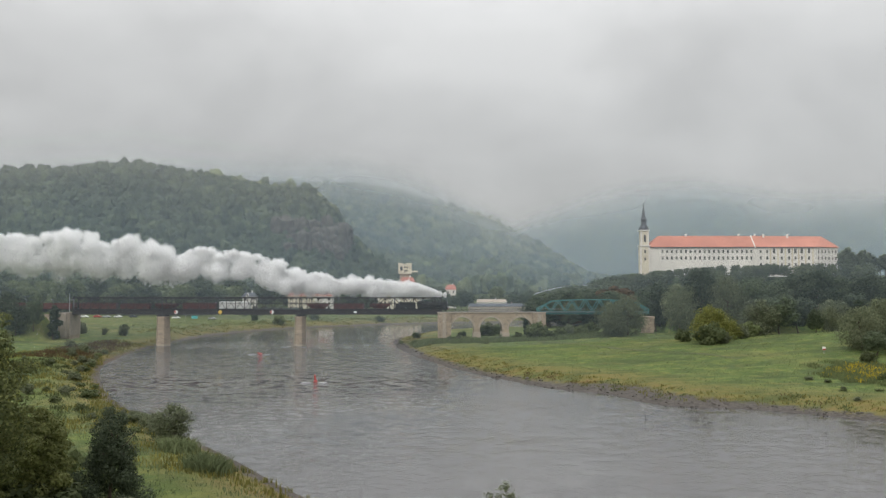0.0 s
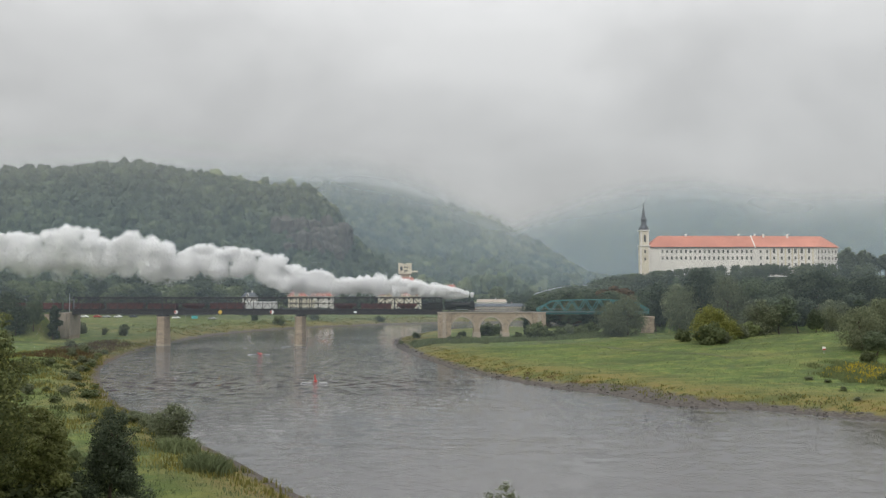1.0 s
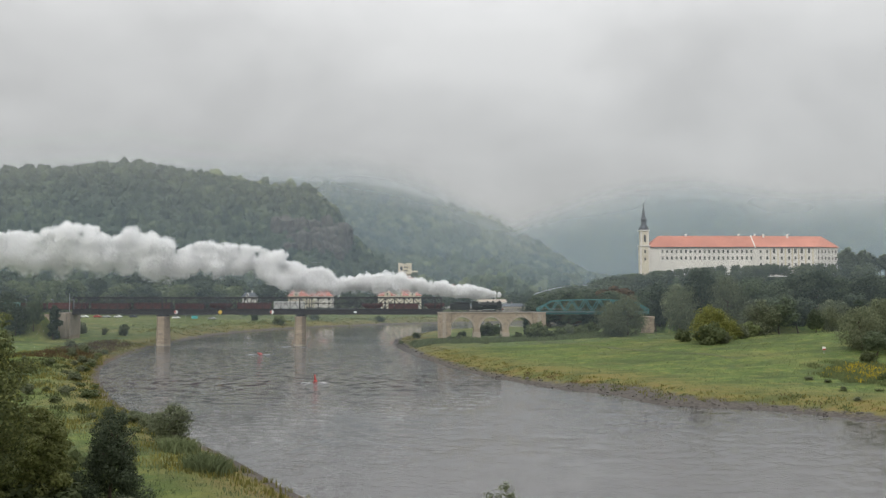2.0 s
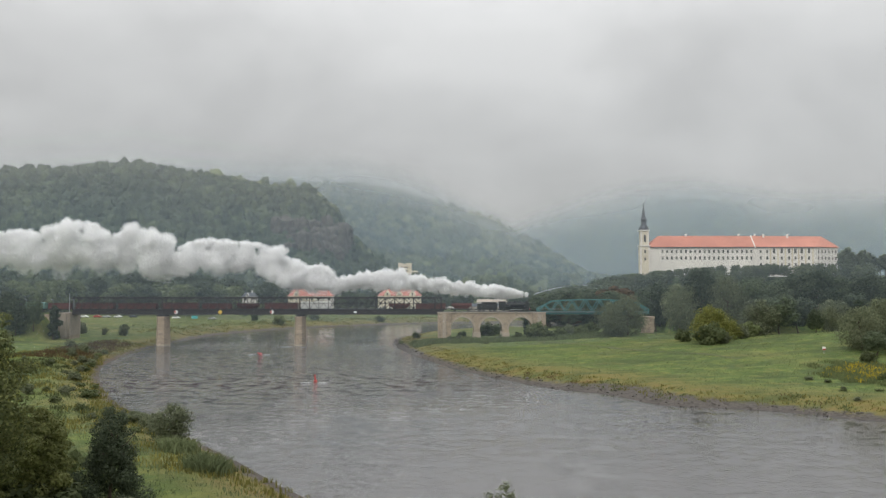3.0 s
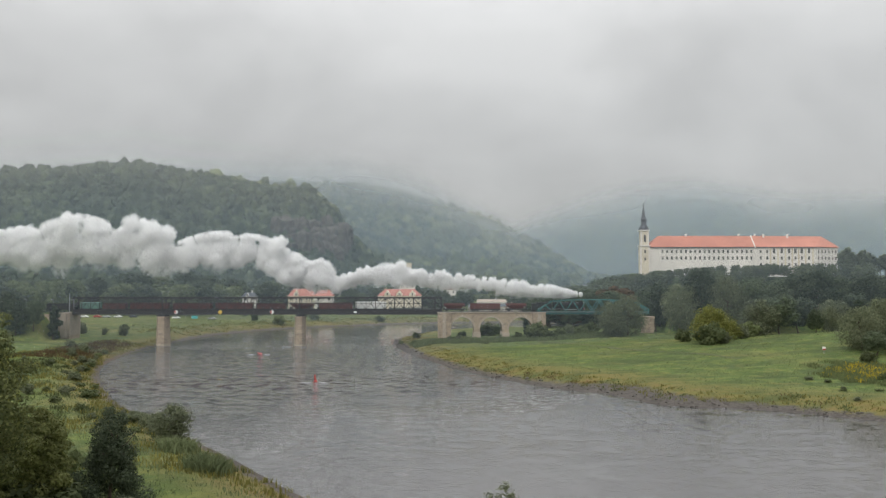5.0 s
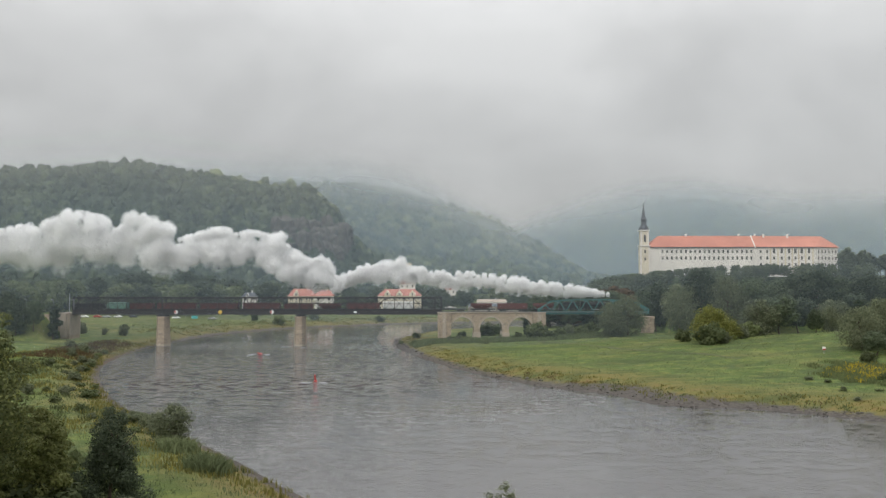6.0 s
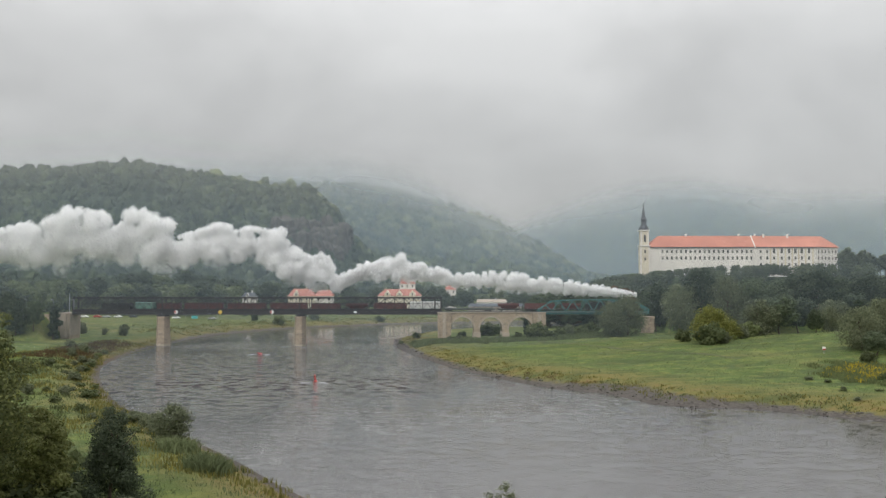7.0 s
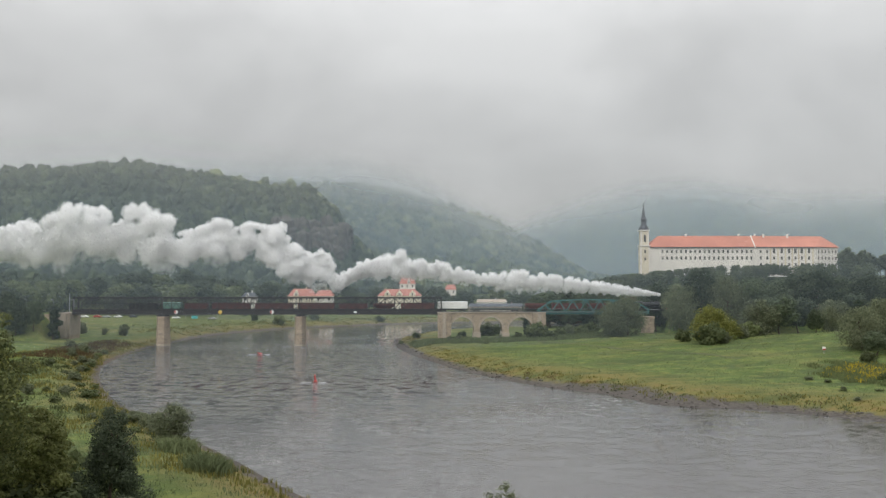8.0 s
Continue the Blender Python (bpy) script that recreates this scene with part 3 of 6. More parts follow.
def make_mist(name, label, y, backs, x0, x1, mat):
    """An upright see-through sheet standing in for haze before a hill, reaching over the hill's crest behind it."""
    nx, nz = 90, 18
    verts, faces, rise, ends = [], [], [], []
    for j in range(nz + 1):
        for i in range(nx + 1):
            x = x0 + (x1 - x0) * i / nx
            lift = max([0.045] + [(float(crest(c, x * d / y)) - 15) / d for c, d in backs])
            top = 25 + lift * y
            r = -1 + 1.45 * j / nz
            verts.append((x, y + 10 * math.sin(x / 70), -4 + (top + 4) * (r + 1) if j < nz else 25 + 0.5 * y))
            rise.append(r)
            ends.append(float(step(0, 0.06, i / nx) * step(1, 0.94, i / nx)))
    for j in range(nz):
        for i in range(nx):
            k = j * (nx + 1) + i
            faces.append((k, k + 1, k + nx + 2, k + nx + 1))
    me = array_mesh(name, verts, faces, True)
    for key, v in (("rise", rise), ("ends", ends)):
        me.attributes.new(key, "FLOAT", "POINT").data.foreach_set("value", np.array(v, np.float32))
    tagged(piece(name, me, mat), label, "mist", kind="stuff")


LEFT, MID, RIDGE = (CREST_LEFT, 900), (CREST_MID, 1500), (CREST_FAR, 2600)
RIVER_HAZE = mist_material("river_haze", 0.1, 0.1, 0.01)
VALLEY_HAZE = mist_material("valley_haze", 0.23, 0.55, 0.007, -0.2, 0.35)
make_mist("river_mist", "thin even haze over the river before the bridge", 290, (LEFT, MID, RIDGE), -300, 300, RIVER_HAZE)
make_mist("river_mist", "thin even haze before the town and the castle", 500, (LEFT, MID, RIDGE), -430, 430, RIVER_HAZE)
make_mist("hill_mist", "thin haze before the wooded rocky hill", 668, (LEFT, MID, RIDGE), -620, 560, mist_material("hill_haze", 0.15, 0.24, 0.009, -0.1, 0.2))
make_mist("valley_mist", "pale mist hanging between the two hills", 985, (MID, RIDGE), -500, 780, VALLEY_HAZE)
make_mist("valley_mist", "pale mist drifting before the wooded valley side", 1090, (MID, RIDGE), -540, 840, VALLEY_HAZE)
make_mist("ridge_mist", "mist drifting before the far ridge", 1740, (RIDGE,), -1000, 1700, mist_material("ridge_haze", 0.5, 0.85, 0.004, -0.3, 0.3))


# ---- the railway bridge ----
NEAR, FAR, RAIL = 335.0, 340.0, 13.4


def make_truss(x0, x1):
    """An iron span: deep lower girders, tall lattice above, cross beams and track."""
    ob = thing("truss_span", "dark riveted iron lattice railway bridge span on stone piers", "railway bridge", "bridge spans over the river", "", pose(x0, 0, 0))
    n = x1 - x0 - 0.3
    panels = round(n / 3.65)
    w = n / panels
    vert = boxed((-0.11, 0.11, -0.12, 0.12, 14.3, 19.0))
    post = bpy.data.meshes.new("post")
    vert.to_mesh(post), vert.free()
    braces = []
    for a, b, o in ((14.4, 18.95, -0.06), (18.95, 14.4, 0.06)):
        bm = bmesh.new()
        beam(bm, (0, o, a), (w, o, b), 0.06, 0.17)
        me = bpy.data.meshes.new("brace")
        bm.to_mesh(me), bm.free()
        braces.append(me)
    for y in (NEAR, FAR):
        part("lower_girder", boxed((0, n, y - 0.05, y + 0.05, 12.35, 14.3), (0, n, y - 0.3, y + 0.3, 12.3, 12.42), (0, n, y - 0.3, y + 0.3, 14.22, 14.36)), IRON, ob)
        part("upper_chord", boxed((0, n, y - 0.2, y + 0.2, 18.9, 19.12), (0, n, y - 0.05, y + 0.05, 18.62, 18.9)), IRON, ob)
        part("hand_rail", boxed((0, n, y - 0.03, y + 0.03, 16.55, 16.67)), IRON, ob)
        for i in range(panels + 1):
            p = piece("post", post, IRON, ob)
            p.location = (i * w, y, 0)
            q = boxed((-0.06, 0.06, -0.1, 0.1, 12.42, 14.22))
            part("stiffener", q, IRON, ob).location = (i * w, y - 0.12, 0)
        for i in range(panels):
            for me in braces:
                b = piece("brace", me, IRON, ob)
                b.location = (i * w, y, 0)
    part("track_deck", boxed((0, n, NEAR + 0.35, FAR - 0.35, 12.75, 13.15)), BALLAST, ob)
    for y in (336.78, 338.22):
        part("rail", boxed((0, n, y - 0.04, y + 0.04, 13.15, 13.4)), IRON, ob)
    for i in range(0, panels + 1, 3):
        part("top_strut", boxed((-0.1, 0.1, NEAR + 0.2, FAR - 0.2, 18.85, 19.05)), IRON, ob).location = (i * w, 0, 0)
    for x in [0.12] * (x0 < -140) + [n - 0.12, n - 2.6] * (x1 > -10):
        for y in (NEAR, FAR):
            part("end_post", boxed((x - 0.25, x + 0.25, y - 0.28, y + 0.28, 12.3, 19.2)), IRON, ob)
    return ob


for a, b in ((-146.0, -110.6), (-110.6, -56.4), (-56.4, -0.3)):
    make_truss(a, b)


def rounded_block(w, d, z0, z1, n=3):
    """A block with cut-off noses towards and against the current."""
    r = w / 2
    plan = []
    for side in (-1, 1):
        for i in range(n + 1):
            a = math.pi * i / n
            plan.append((side * -r * math.cos(a), side * ((d - r) + r * math.sin(a))))
    bm = bmesh.new()
    rings = [[bm.verts.new((x * k, y * k, z)) for x, y in plan] for k, z in ((0.985, z0), (1, z0 + 0.06), (1, z1 - 0.06), (0.985, z1))]
    m = len(plan)
    for lo, hi in zip(rings, rings[1:]):
        for i in range(m):
            j = (i + 1) % m
            bm.faces.new((lo[i], lo[j], hi[j], hi[i]))
    bm.faces.new(rings[0][::-1]), bm.faces.new(rings[-1])
    bmesh.ops.recalc_face_normals(bm, faces=bm.faces[:])
    return bm


def make_pier(x, base, top, w, group="bridge piers"):
    """A tapered river pier of squared stone with rounded noses, a foot, a cap and bearings."""
    ob = thing("bridge_pier", "tall tapered pier of pale squared sandstone blocks", "bridge pier", group)
    ob.location = (x, 337.5, 0)
    d = 3.3
    courses = 14
    h = (top - 1.0 - base) / courses
    for i in range(courses):
        k = 1.05 - 0.1 * i / courses
        z = base + i * h
        part("stone_course", rounded_block(w * k, d * k, z + 0.03, z + h - 0.01), SANDSTONE, ob)
    part("core", rounded_block(w * 0.92, d * 0.93, base - 3, top - 0.9), SANDSTONE, ob)
    part("footing", rounded_block(w * 1.16, d * 1.1, base - 3, base + 0.5), PALE_STONE, ob)
    part("foot_band", rounded_block(w * 1.1, d * 1.06, base + 2.3, base + 2.6), SANDSTONE, ob)
    part("cap", rounded_block(w * 1.06, d * 1.04, top - 1.0, top - 0.35), SANDSTONE, ob)
    for y in (-2.5, 2.5):
        part("bearing", boxed((-w * 0.3, w * 0.3, y - 0.4, y + 0.4, top - 0.36, 12.3)), IRON, ob)
    return ob


make_pier(-111.0, 0.1, 11.9, 5.0)
make_pier(-56.6, 0.1, 11.9, 4.1)


def make_abutment():
    ob = thing("bridge_abutment", "weathered stone abutment at the end of the iron bridge", "abutment")
    for i in range(9):
        z = 4.2 + i * 0.95
        part("stone_course", boxed((-149.8 - 0.02 * i, -146.0, 332.5, 342.5, z, z + 0.92), bevel=0.05), PALE_STONE, ob)
    part("core", boxed((-149.6, -146.2, 332.7, 342.3, 1.5, 12.2)), SANDSTONE, ob)
    part("pilaster", boxed((-148.8, -147.2, 331.7, 332.6, 3.5, 12.9), bevel=0.08), PALE_STONE, ob)
    part("coping", boxed((-150.2, -146.2, 332.0, 343, 12.75, 13.1), bevel=0.05), PALE_STONE, ob)
    part("wing_wall", boxed((-172, -150.1, 333.0, 334.0, 6, 12.6), bevel=0.08), SANDSTONE, ob)


make_abutment()


def make_viaduct():
    """Three stone arches between two heavy end piers."""
    ob = thing("stone_viaduct", "old sandstone viaduct with three round arches", "viaduct")
    y0, y1, top = 333.2, 341.8, 12.95
    bays = ((3.2, 12.0), (14.5, 23.2), (25.8, 35.1))
    for x0, x1 in ((-2.1, 3.1), (35.2, 40.2)):
        for i in range(10):
            z = 3.0 + i * 1.0
            part("stone_course", boxed((x0, x1, y0 - 1.0, y1 + 1.0, z + 0.02, z + 0.98), bevel=0.07), SANDSTONE, ob)
        part("pilaster", boxed(((x0 + x1) / 2 - 0.7, (x0 + x1) / 2 + 0.7, y0 - 1.5, y0 - 1.0, 2.5, 12.7), bevel=0.08), PALE_STONE, ob)
        part("pier_cap", boxed((x0 - 0.15, x1 + 0.15, y0 - 1.2, y1 + 1.2, 12.98, 13.3), bevel=0.05), PALE_STONE, ob)
    for x0, x1 in bays:
        bm = bmesh.new()
        c, r, spring = (x0 + x1) / 2, (x1 - x0) / 2, 11.3 - (x1 - x0) / 2
        ring = [(c - r * math.cos(math.pi * i / 18), spring + r * math.sin(math.pi * i / 18)) for i in range(19)]
        ring = [(x0, 2.0)] + ring + [(x1, 2.0)]
        cols = []
        for x, z in ring:
            cols.append([bm.verts.new((x, y, q)) for y in (y0, y1) for q in (z, top)])
        for a, b in zip(cols, cols[1:]):
            if abs(a[0].co.x - b[0].co.x) > 1e-4:
                bm.faces.new((a[0], b[0], b[1], a[1]))
                bm.faces.new((a[2], a[3], b[3], b[2]))
                bm.faces.new((a[1], b[1], b[3], a[3]))
            bm.faces.new((a[0], a[2], b[2], b[0]))
        part("arch", bm, SANDSTONE, ob)
        for i in range(17):
            a0, a1 = math.pi * (i + 0.04) / 17, math.pi * (i + 0.96) / 17
            bm = bmesh.new()
            vs = []
            for y in (y0 - 0.12, y0 + 0.3):
                for rr, a in ((r + 0.0, a0), (r + 0.75, a0), (r + 0.75, a1), (r + 0.0, a1)):
                    vs.append(bm.verts.new((c - rr * math.cos(a), y, spring + rr * math.sin(a))))
            for f in ((0, 1, 2, 3), (7, 6, 5, 4), (0, 4, 5, 1), (1, 5, 6, 2), (2, 6, 7, 3), (3, 7, 4, 0)):
                bm.faces.new([vs[k] for k in f])
            part("voussoir", bm, PALE_STONE, ob)
    for x0, x1 in ((12.0, 14.5), (23.2, 25.8)):
        for i in range(10):
            z = 3.0 + i * 0.99
            part("stone_course", boxed((x0 + 0.01, x1 - 0.01, y0 - 0.1, y1 + 0.1, z + 0.02, z + 0.97), bevel=0.05), SANDSTONE, ob)
        part("pier_foot", boxed((x0 - 0.25, x1 + 0.25, y0 - 0.4, y1 + 0.4, 1.5, 5.4), bevel=0.08), PALE_STONE, ob)
    part("cornice", boxed((3.3, 35.0, y0 - 0.35, y1 + 0.35, 12.96, 13.25), bevel=0.05), PALE_STONE, ob)
    part("track_bed", boxed((-2.0, 40.1, 334.0, 341.0, 13.3, 13.38)), BALLAST, ob)
    for y in (y0 - 0.25, y1 + 0.25):
        bm = boxed((3.3, 35.0, y - 0.03, y + 0.03, 14.2, 14.28), (3.3, 35.0, y - 0.03, y + 0.03, 13.75, 13.8))
        for i in range(22):
            x = 3.5 + i * 1.495
            box(bm, x - 0.04, x + 0.04, y - 0.04, y + 0.04, 13.25, 14.2)
        part("railing", bm, IRON, ob)


make_viaduct()


def make_green_span():
    """A modern steel span: plate girder below, a triangulated truss with a raised chord above."""
    ob = thing("green_truss_span", "teal-painted steel truss railway span", "railway bridge")
    x0, x1 = 37.6, 81.0
    n = 8
    w = (x1 - x0) / n
    chord = [14.6, 17.5, 17.9, 18.1, 18.1, 18.1, 17.9, 17.5, 14.6]
    for y in (NEAR - 0.2, FAR + 0.2):
        part("lower_girder", boxed((x0, x1, y - 0.06, y + 0.06, 12.5, 13.55), (x0, x1, y - 0.3, y + 0.3, 12.42, 12.52), (x0, x1, y - 0.3, y + 0.3, 13.53, 13.63)), TEAL, ob)
        for i in range(n):
            bm = bmesh.new()
            beam(bm, (x0 + i * w, y, chord[i]), (x0 + (i + 1) * w, y, chord[i + 1]), 0.4, 0.34)
            part("upper_chord", bm, TEAL, ob)
            xm = x0 + (i + 0.5) * w
            zm = (chord[i] + chord[i + 1]) / 2
            for xa in (x0 + i * w, x0 + (i + 1) * w):
                bm = bmesh.new()
                beam(bm, (xa, y, 13.6), (xm, y, zm), 0.3, 0.3)
                part("diagonal", bm, TEAL, ob)
        for x in (x0, x1):
            part("end_post", boxed((x - 0.25, x + 0.25, y - 0.2, y + 0.2, 12.5, 14.75)), TEAL, ob)
    part("track_deck", boxed((x0, x1, NEAR + 0.15, FAR - 0.15, 12.8, 13.2)), BALLAST, ob)
    for y in (336.78, 338.22):
        part("rail", boxed((x0, x1, y - 0.04, y + 0.04, 13.2, 13.4)), IRON, ob)
    part("walkway_rail", boxed((x0, x1, NEAR - 0.9, NEAR - 0.84, 14.5, 14.56), (x0, x1, NEAR - 1.0, NEAR - 0.3, 13.3, 13.4)), GREY_METAL, ob)


make_green_span()
ruin = thing("ruined_pier", "crumbling pale stone pier among the trees", "bridge pier")
rng_ruin = np.random.default_rng(12)
for k in range(9):
    a, b = rng_ruin.uniform(-0.25, 0.25, 2)
    part("stone_course", boxed((78.6 + a, 82.6 + b, 332.0, 339, 2.2 + k * 1.05, 3.22 + k * 1.05), bevel=0.12), SANDSTONE, ruin)


# ---- the castle on its hill ----
def make_window(parent, x, y, z, w, h, turn=0.0, surround=True):
    """A window set in its plaster surround."""
    win = new("window", None)
    win.parent = parent
    win.matrix_basis = pose(x, y, z, 0, 0, turn)
    part("pane", boxed((-w / 2, w / 2, -0.05, 0.12, -h / 2, h / 2)), GLASS_DARK, win)
    f = 0.16
    part("frame", boxed((-w / 2 - f, -w / 2, -0.16, 0.1, -h / 2 - f, h / 2 + f), (w / 2, w / 2 + f, -0.16, 0.1, -h / 2 - f, h / 2 + f),
                        (-w / 2, w / 2, -0.16, 0.1, h / 2, h / 2 + f), (-w / 2, w / 2, -0.22, 0.1, -h / 2 - f * 1.2, -h / 2),
                        (-0.05, 0.05, -0.1, 0.1, -h / 2, h / 2)), WHITE_WALL if surround else CREAM_WALL, win)
    return win


def prism(bm, plan, z0, z1):
    lo = [bm.verts.new((x, y, z0)) for x, y in plan]
    hi = [bm.verts.new((x, y, z1)) for x, y in plan]
    n = len(plan)
    for i in range(n):
        bm.faces.new((lo[i], lo[(i + 1) % n], hi[(i + 1) % n], hi[i]))
    bm.faces.new(hi), bm.faces.new(lo[::-1])


def make_castle():
    ob = thing("castle", "long white castle with orange-red tiled roofs above the trees", "castle")
    bm = bmesh.new()
    prism(bm, [(150.5, 620), (227.4, 620), (227.4, 636), (150.5, 636)], 28, 51)
    part("wall", bm, WHITE_WALL, ob)
    bm = bmesh.new()
    prism(bm, [(227.5, 619.4), (273, 619.4), (293.5, 630), (293.5, 644), (227.5, 637)], 26, 51)
    part("wall", bm, WHITE_WALL, ob)
    for plan, ridge in (([(149.8, 619.2), (228.0, 619.2), (228.0, 636.8), (149.8, 636.8)], [(159.5, 628), (228.0, 628)]),
                        ([(228.6, 618.6), (273.4, 618.6), (294.5, 629.6), (294.5, 645), (228.6, 638)], [(228.6, 628), (283, 634)])):
        bm = bmesh.new()
        lo = [bm.verts.new((x, y, 51.02)) for x, y in plan]
        drop = [bm.verts.new((x, y, 50.7)) for x, y in plan]
        hi = [bm.verts.new((x, y, 59.4)) for x, y in ridge]
        n = len(plan)
        for i in range(n):
            bm.faces.new((drop[i], drop[(i + 1) % n], lo[(i + 1) % n], lo[i]))
        bm.faces.new(drop[::-1])
        bm.faces.new((lo[0], lo[1], hi[1], hi[0]))
        if n == 4:
            bm.faces.new((lo[1], lo[2], hi[1])), bm.faces.new((lo[2], lo[3], hi[0], hi[1])), bm.faces.new((lo[3], lo[0], hi[0]))
        else:
            bm.faces.new((lo[1], lo[2], hi[1])), bm.faces.new((lo[2], lo[3], hi[1])), bm.faces.new((lo[3], lo[4], hi[0], hi[1])), bm.faces.new((lo[4], lo[0], hi[0]))
        part("roof", bm, RED_TILES, ob)
    part("eaves", boxed((150, 228, 619.0, 619.6, 50.3, 50.75)), SLATE, ob)
    part("eaves", boxed((228.4, 273.2, 618.5, 619.3, 50.3, 50.75)), SLATE, ob)
    part("fire_wall", boxed((227.7, 228.5, 618.4, 628.6, 50.0, 51.6)), WHITE_WALL, ob)
    bm = bmesh.new()
    vs = [bm.verts.new(p) for p in ((227.8, 618.8, 51), (227.8, 628, 60), (228.5, 628, 60), (228.5, 618.8, 51), (227.8, 618.8, 50), (227.8, 628, 58), (228.5, 628, 58), (228.5, 618.8, 50))]
    for f in ((0, 1, 2, 3), (0, 4, 5, 1), (3, 2, 6, 7), (0, 3, 7, 4)):
        bm.faces.new([vs[i] for i in f])
    part("gable_coping", bm, WHITE_WALL, ob)
    for x, y in ((219.5, 629), (231.5, 629), (237.5, 628), (256, 630), (180, 628)):
        part("chimney", boxed((x - 0.6, x + 0.6, y - 0.5, y + 0.5, 57.5, 60.9), (x - 0.75, x + 0.75, y - 0.65, y + 0.65, 60.5, 60.7)), WHITE_WALL, ob)
    rng = np.random.default_rng(2)
    for i in range(8):
        for k in (0, 1):
            x = 164 + i * 8.6 + 4 * k + rng.normal(0, 0.6)
            z = 53.0 + 3.0 * k
            y = 619.2 + (z - 51) * 1.05
            if rng.random() < 0.85:
                part("dormer", boxed((x - 0.65, x + 0.65, y - 0.5, y + 0.8, z - 0.25, z + 0.2)), OLD_TILES, ob)
    for i in range(20):
        x = 160.6 + i * 3.42
        for z in (47.6, 42.8):
            make_window(ob, x, 620, z, 1.35, 2.3)
    for x, w, h in ((232.2, 1.4, 2.3), (237.0, 1.4, 2.3), (242.0, 1.7, 3.6), (247.6, 1.7, 3.6), (253.0, 1.7, 3.4), (257.6, 1.7, 3.4), (262.2, 1.7, 3.4), (267.6, 1.7, 3.6)):
        make_window(ob, x, 619.4, 48.0 if h > 3 else 47.6, w, h)
        make_window(ob, x, 619.4, 42.8, 1.4, 2.3)
        make_window(ob, x, 619.4, 38.0, 1.4, 2.0)
    for i, x in enumerate((239.4, 244.8, 250.2, 255.3, 259.9, 265.0, 270.4)):
        part("pilaster", boxed((x - 0.55, x + 0.55, 619.0, 619.38, 30, 50.3)), CREAM_WALL, ob)
    for i in range(6):
        u = (i + 0.6) / 6.2
        for z in (47.6, 42.8, 38.0):
            make_window(ob, 273 + 20.5 * u, 619.4 + 10.6 * u, z, 1.4, 2.2, 27.3)
    # the church-like tower
    part("tower_base", boxed((144.0, 150.6, 617.5, 624.5, 26, 51.2), bevel=0.15), CREAM_WALL, ob)
    part("tower_corner", boxed((143.8, 144.7, 617.2, 618.2, 26, 51.0), (149.9, 150.8, 617.2, 618.2, 26, 51.0)), WHITE_WALL, ob)
    part("cornice", boxed((143.4, 151.2, 616.9, 625.1, 51.2, 52.0), bevel=0.15), WHITE_WALL, ob)
    part("belfry", boxed((144.4, 150.2, 618, 624, 52, 62.4), bevel=0.5), CREAM_WALL, ob)
    part("belfry_corner", boxed((144.3, 145.2, 617.8, 618.6, 52, 62.3), (149.4, 150.3, 617.8, 618.6, 52, 62.3)), WHITE_WALL, ob)
    part("cornice", boxed((143.7, 150.9, 617.2, 624.8, 62.4, 63.3), bevel=0.2), WHITE_WALL, ob)
    make_window(ob, 147.3, 617.95, 57.0, 1.6, 5.0, 0, False)
    make_window(ob, 147.3, 617.45, 47.5, 1.3, 2.2, 0, False)
    make_window(ob, 147.3, 617.45, 42.0, 1.3, 2.2, 0, False)
    bm = bmesh.new()
    lathe(bm, [(3.5, 63.3), (3.7, 64.4), (3.0, 65.8), (2.2, 66.4), (1.9, 67.4), (1.7, 69.5), (2.1, 70.2), (2.2, 71.4), (1.5, 72.6), (1.1, 74.4), (0.75, 77.5), (0.3, 81.4), (0.12, 84.0)], 12, (147.3, 621, 0))
    part("spire", bm, SLATE, ob)
    bm = bmesh.new()
    lathe(bm, [(0.1, 83.6), (0.5, 84.1), (0.1, 84.6), (0.05, 86.4)], 8, (147.3, 621, 0))
    part("finial", bm, GREY_METAL, ob)


make_castle()


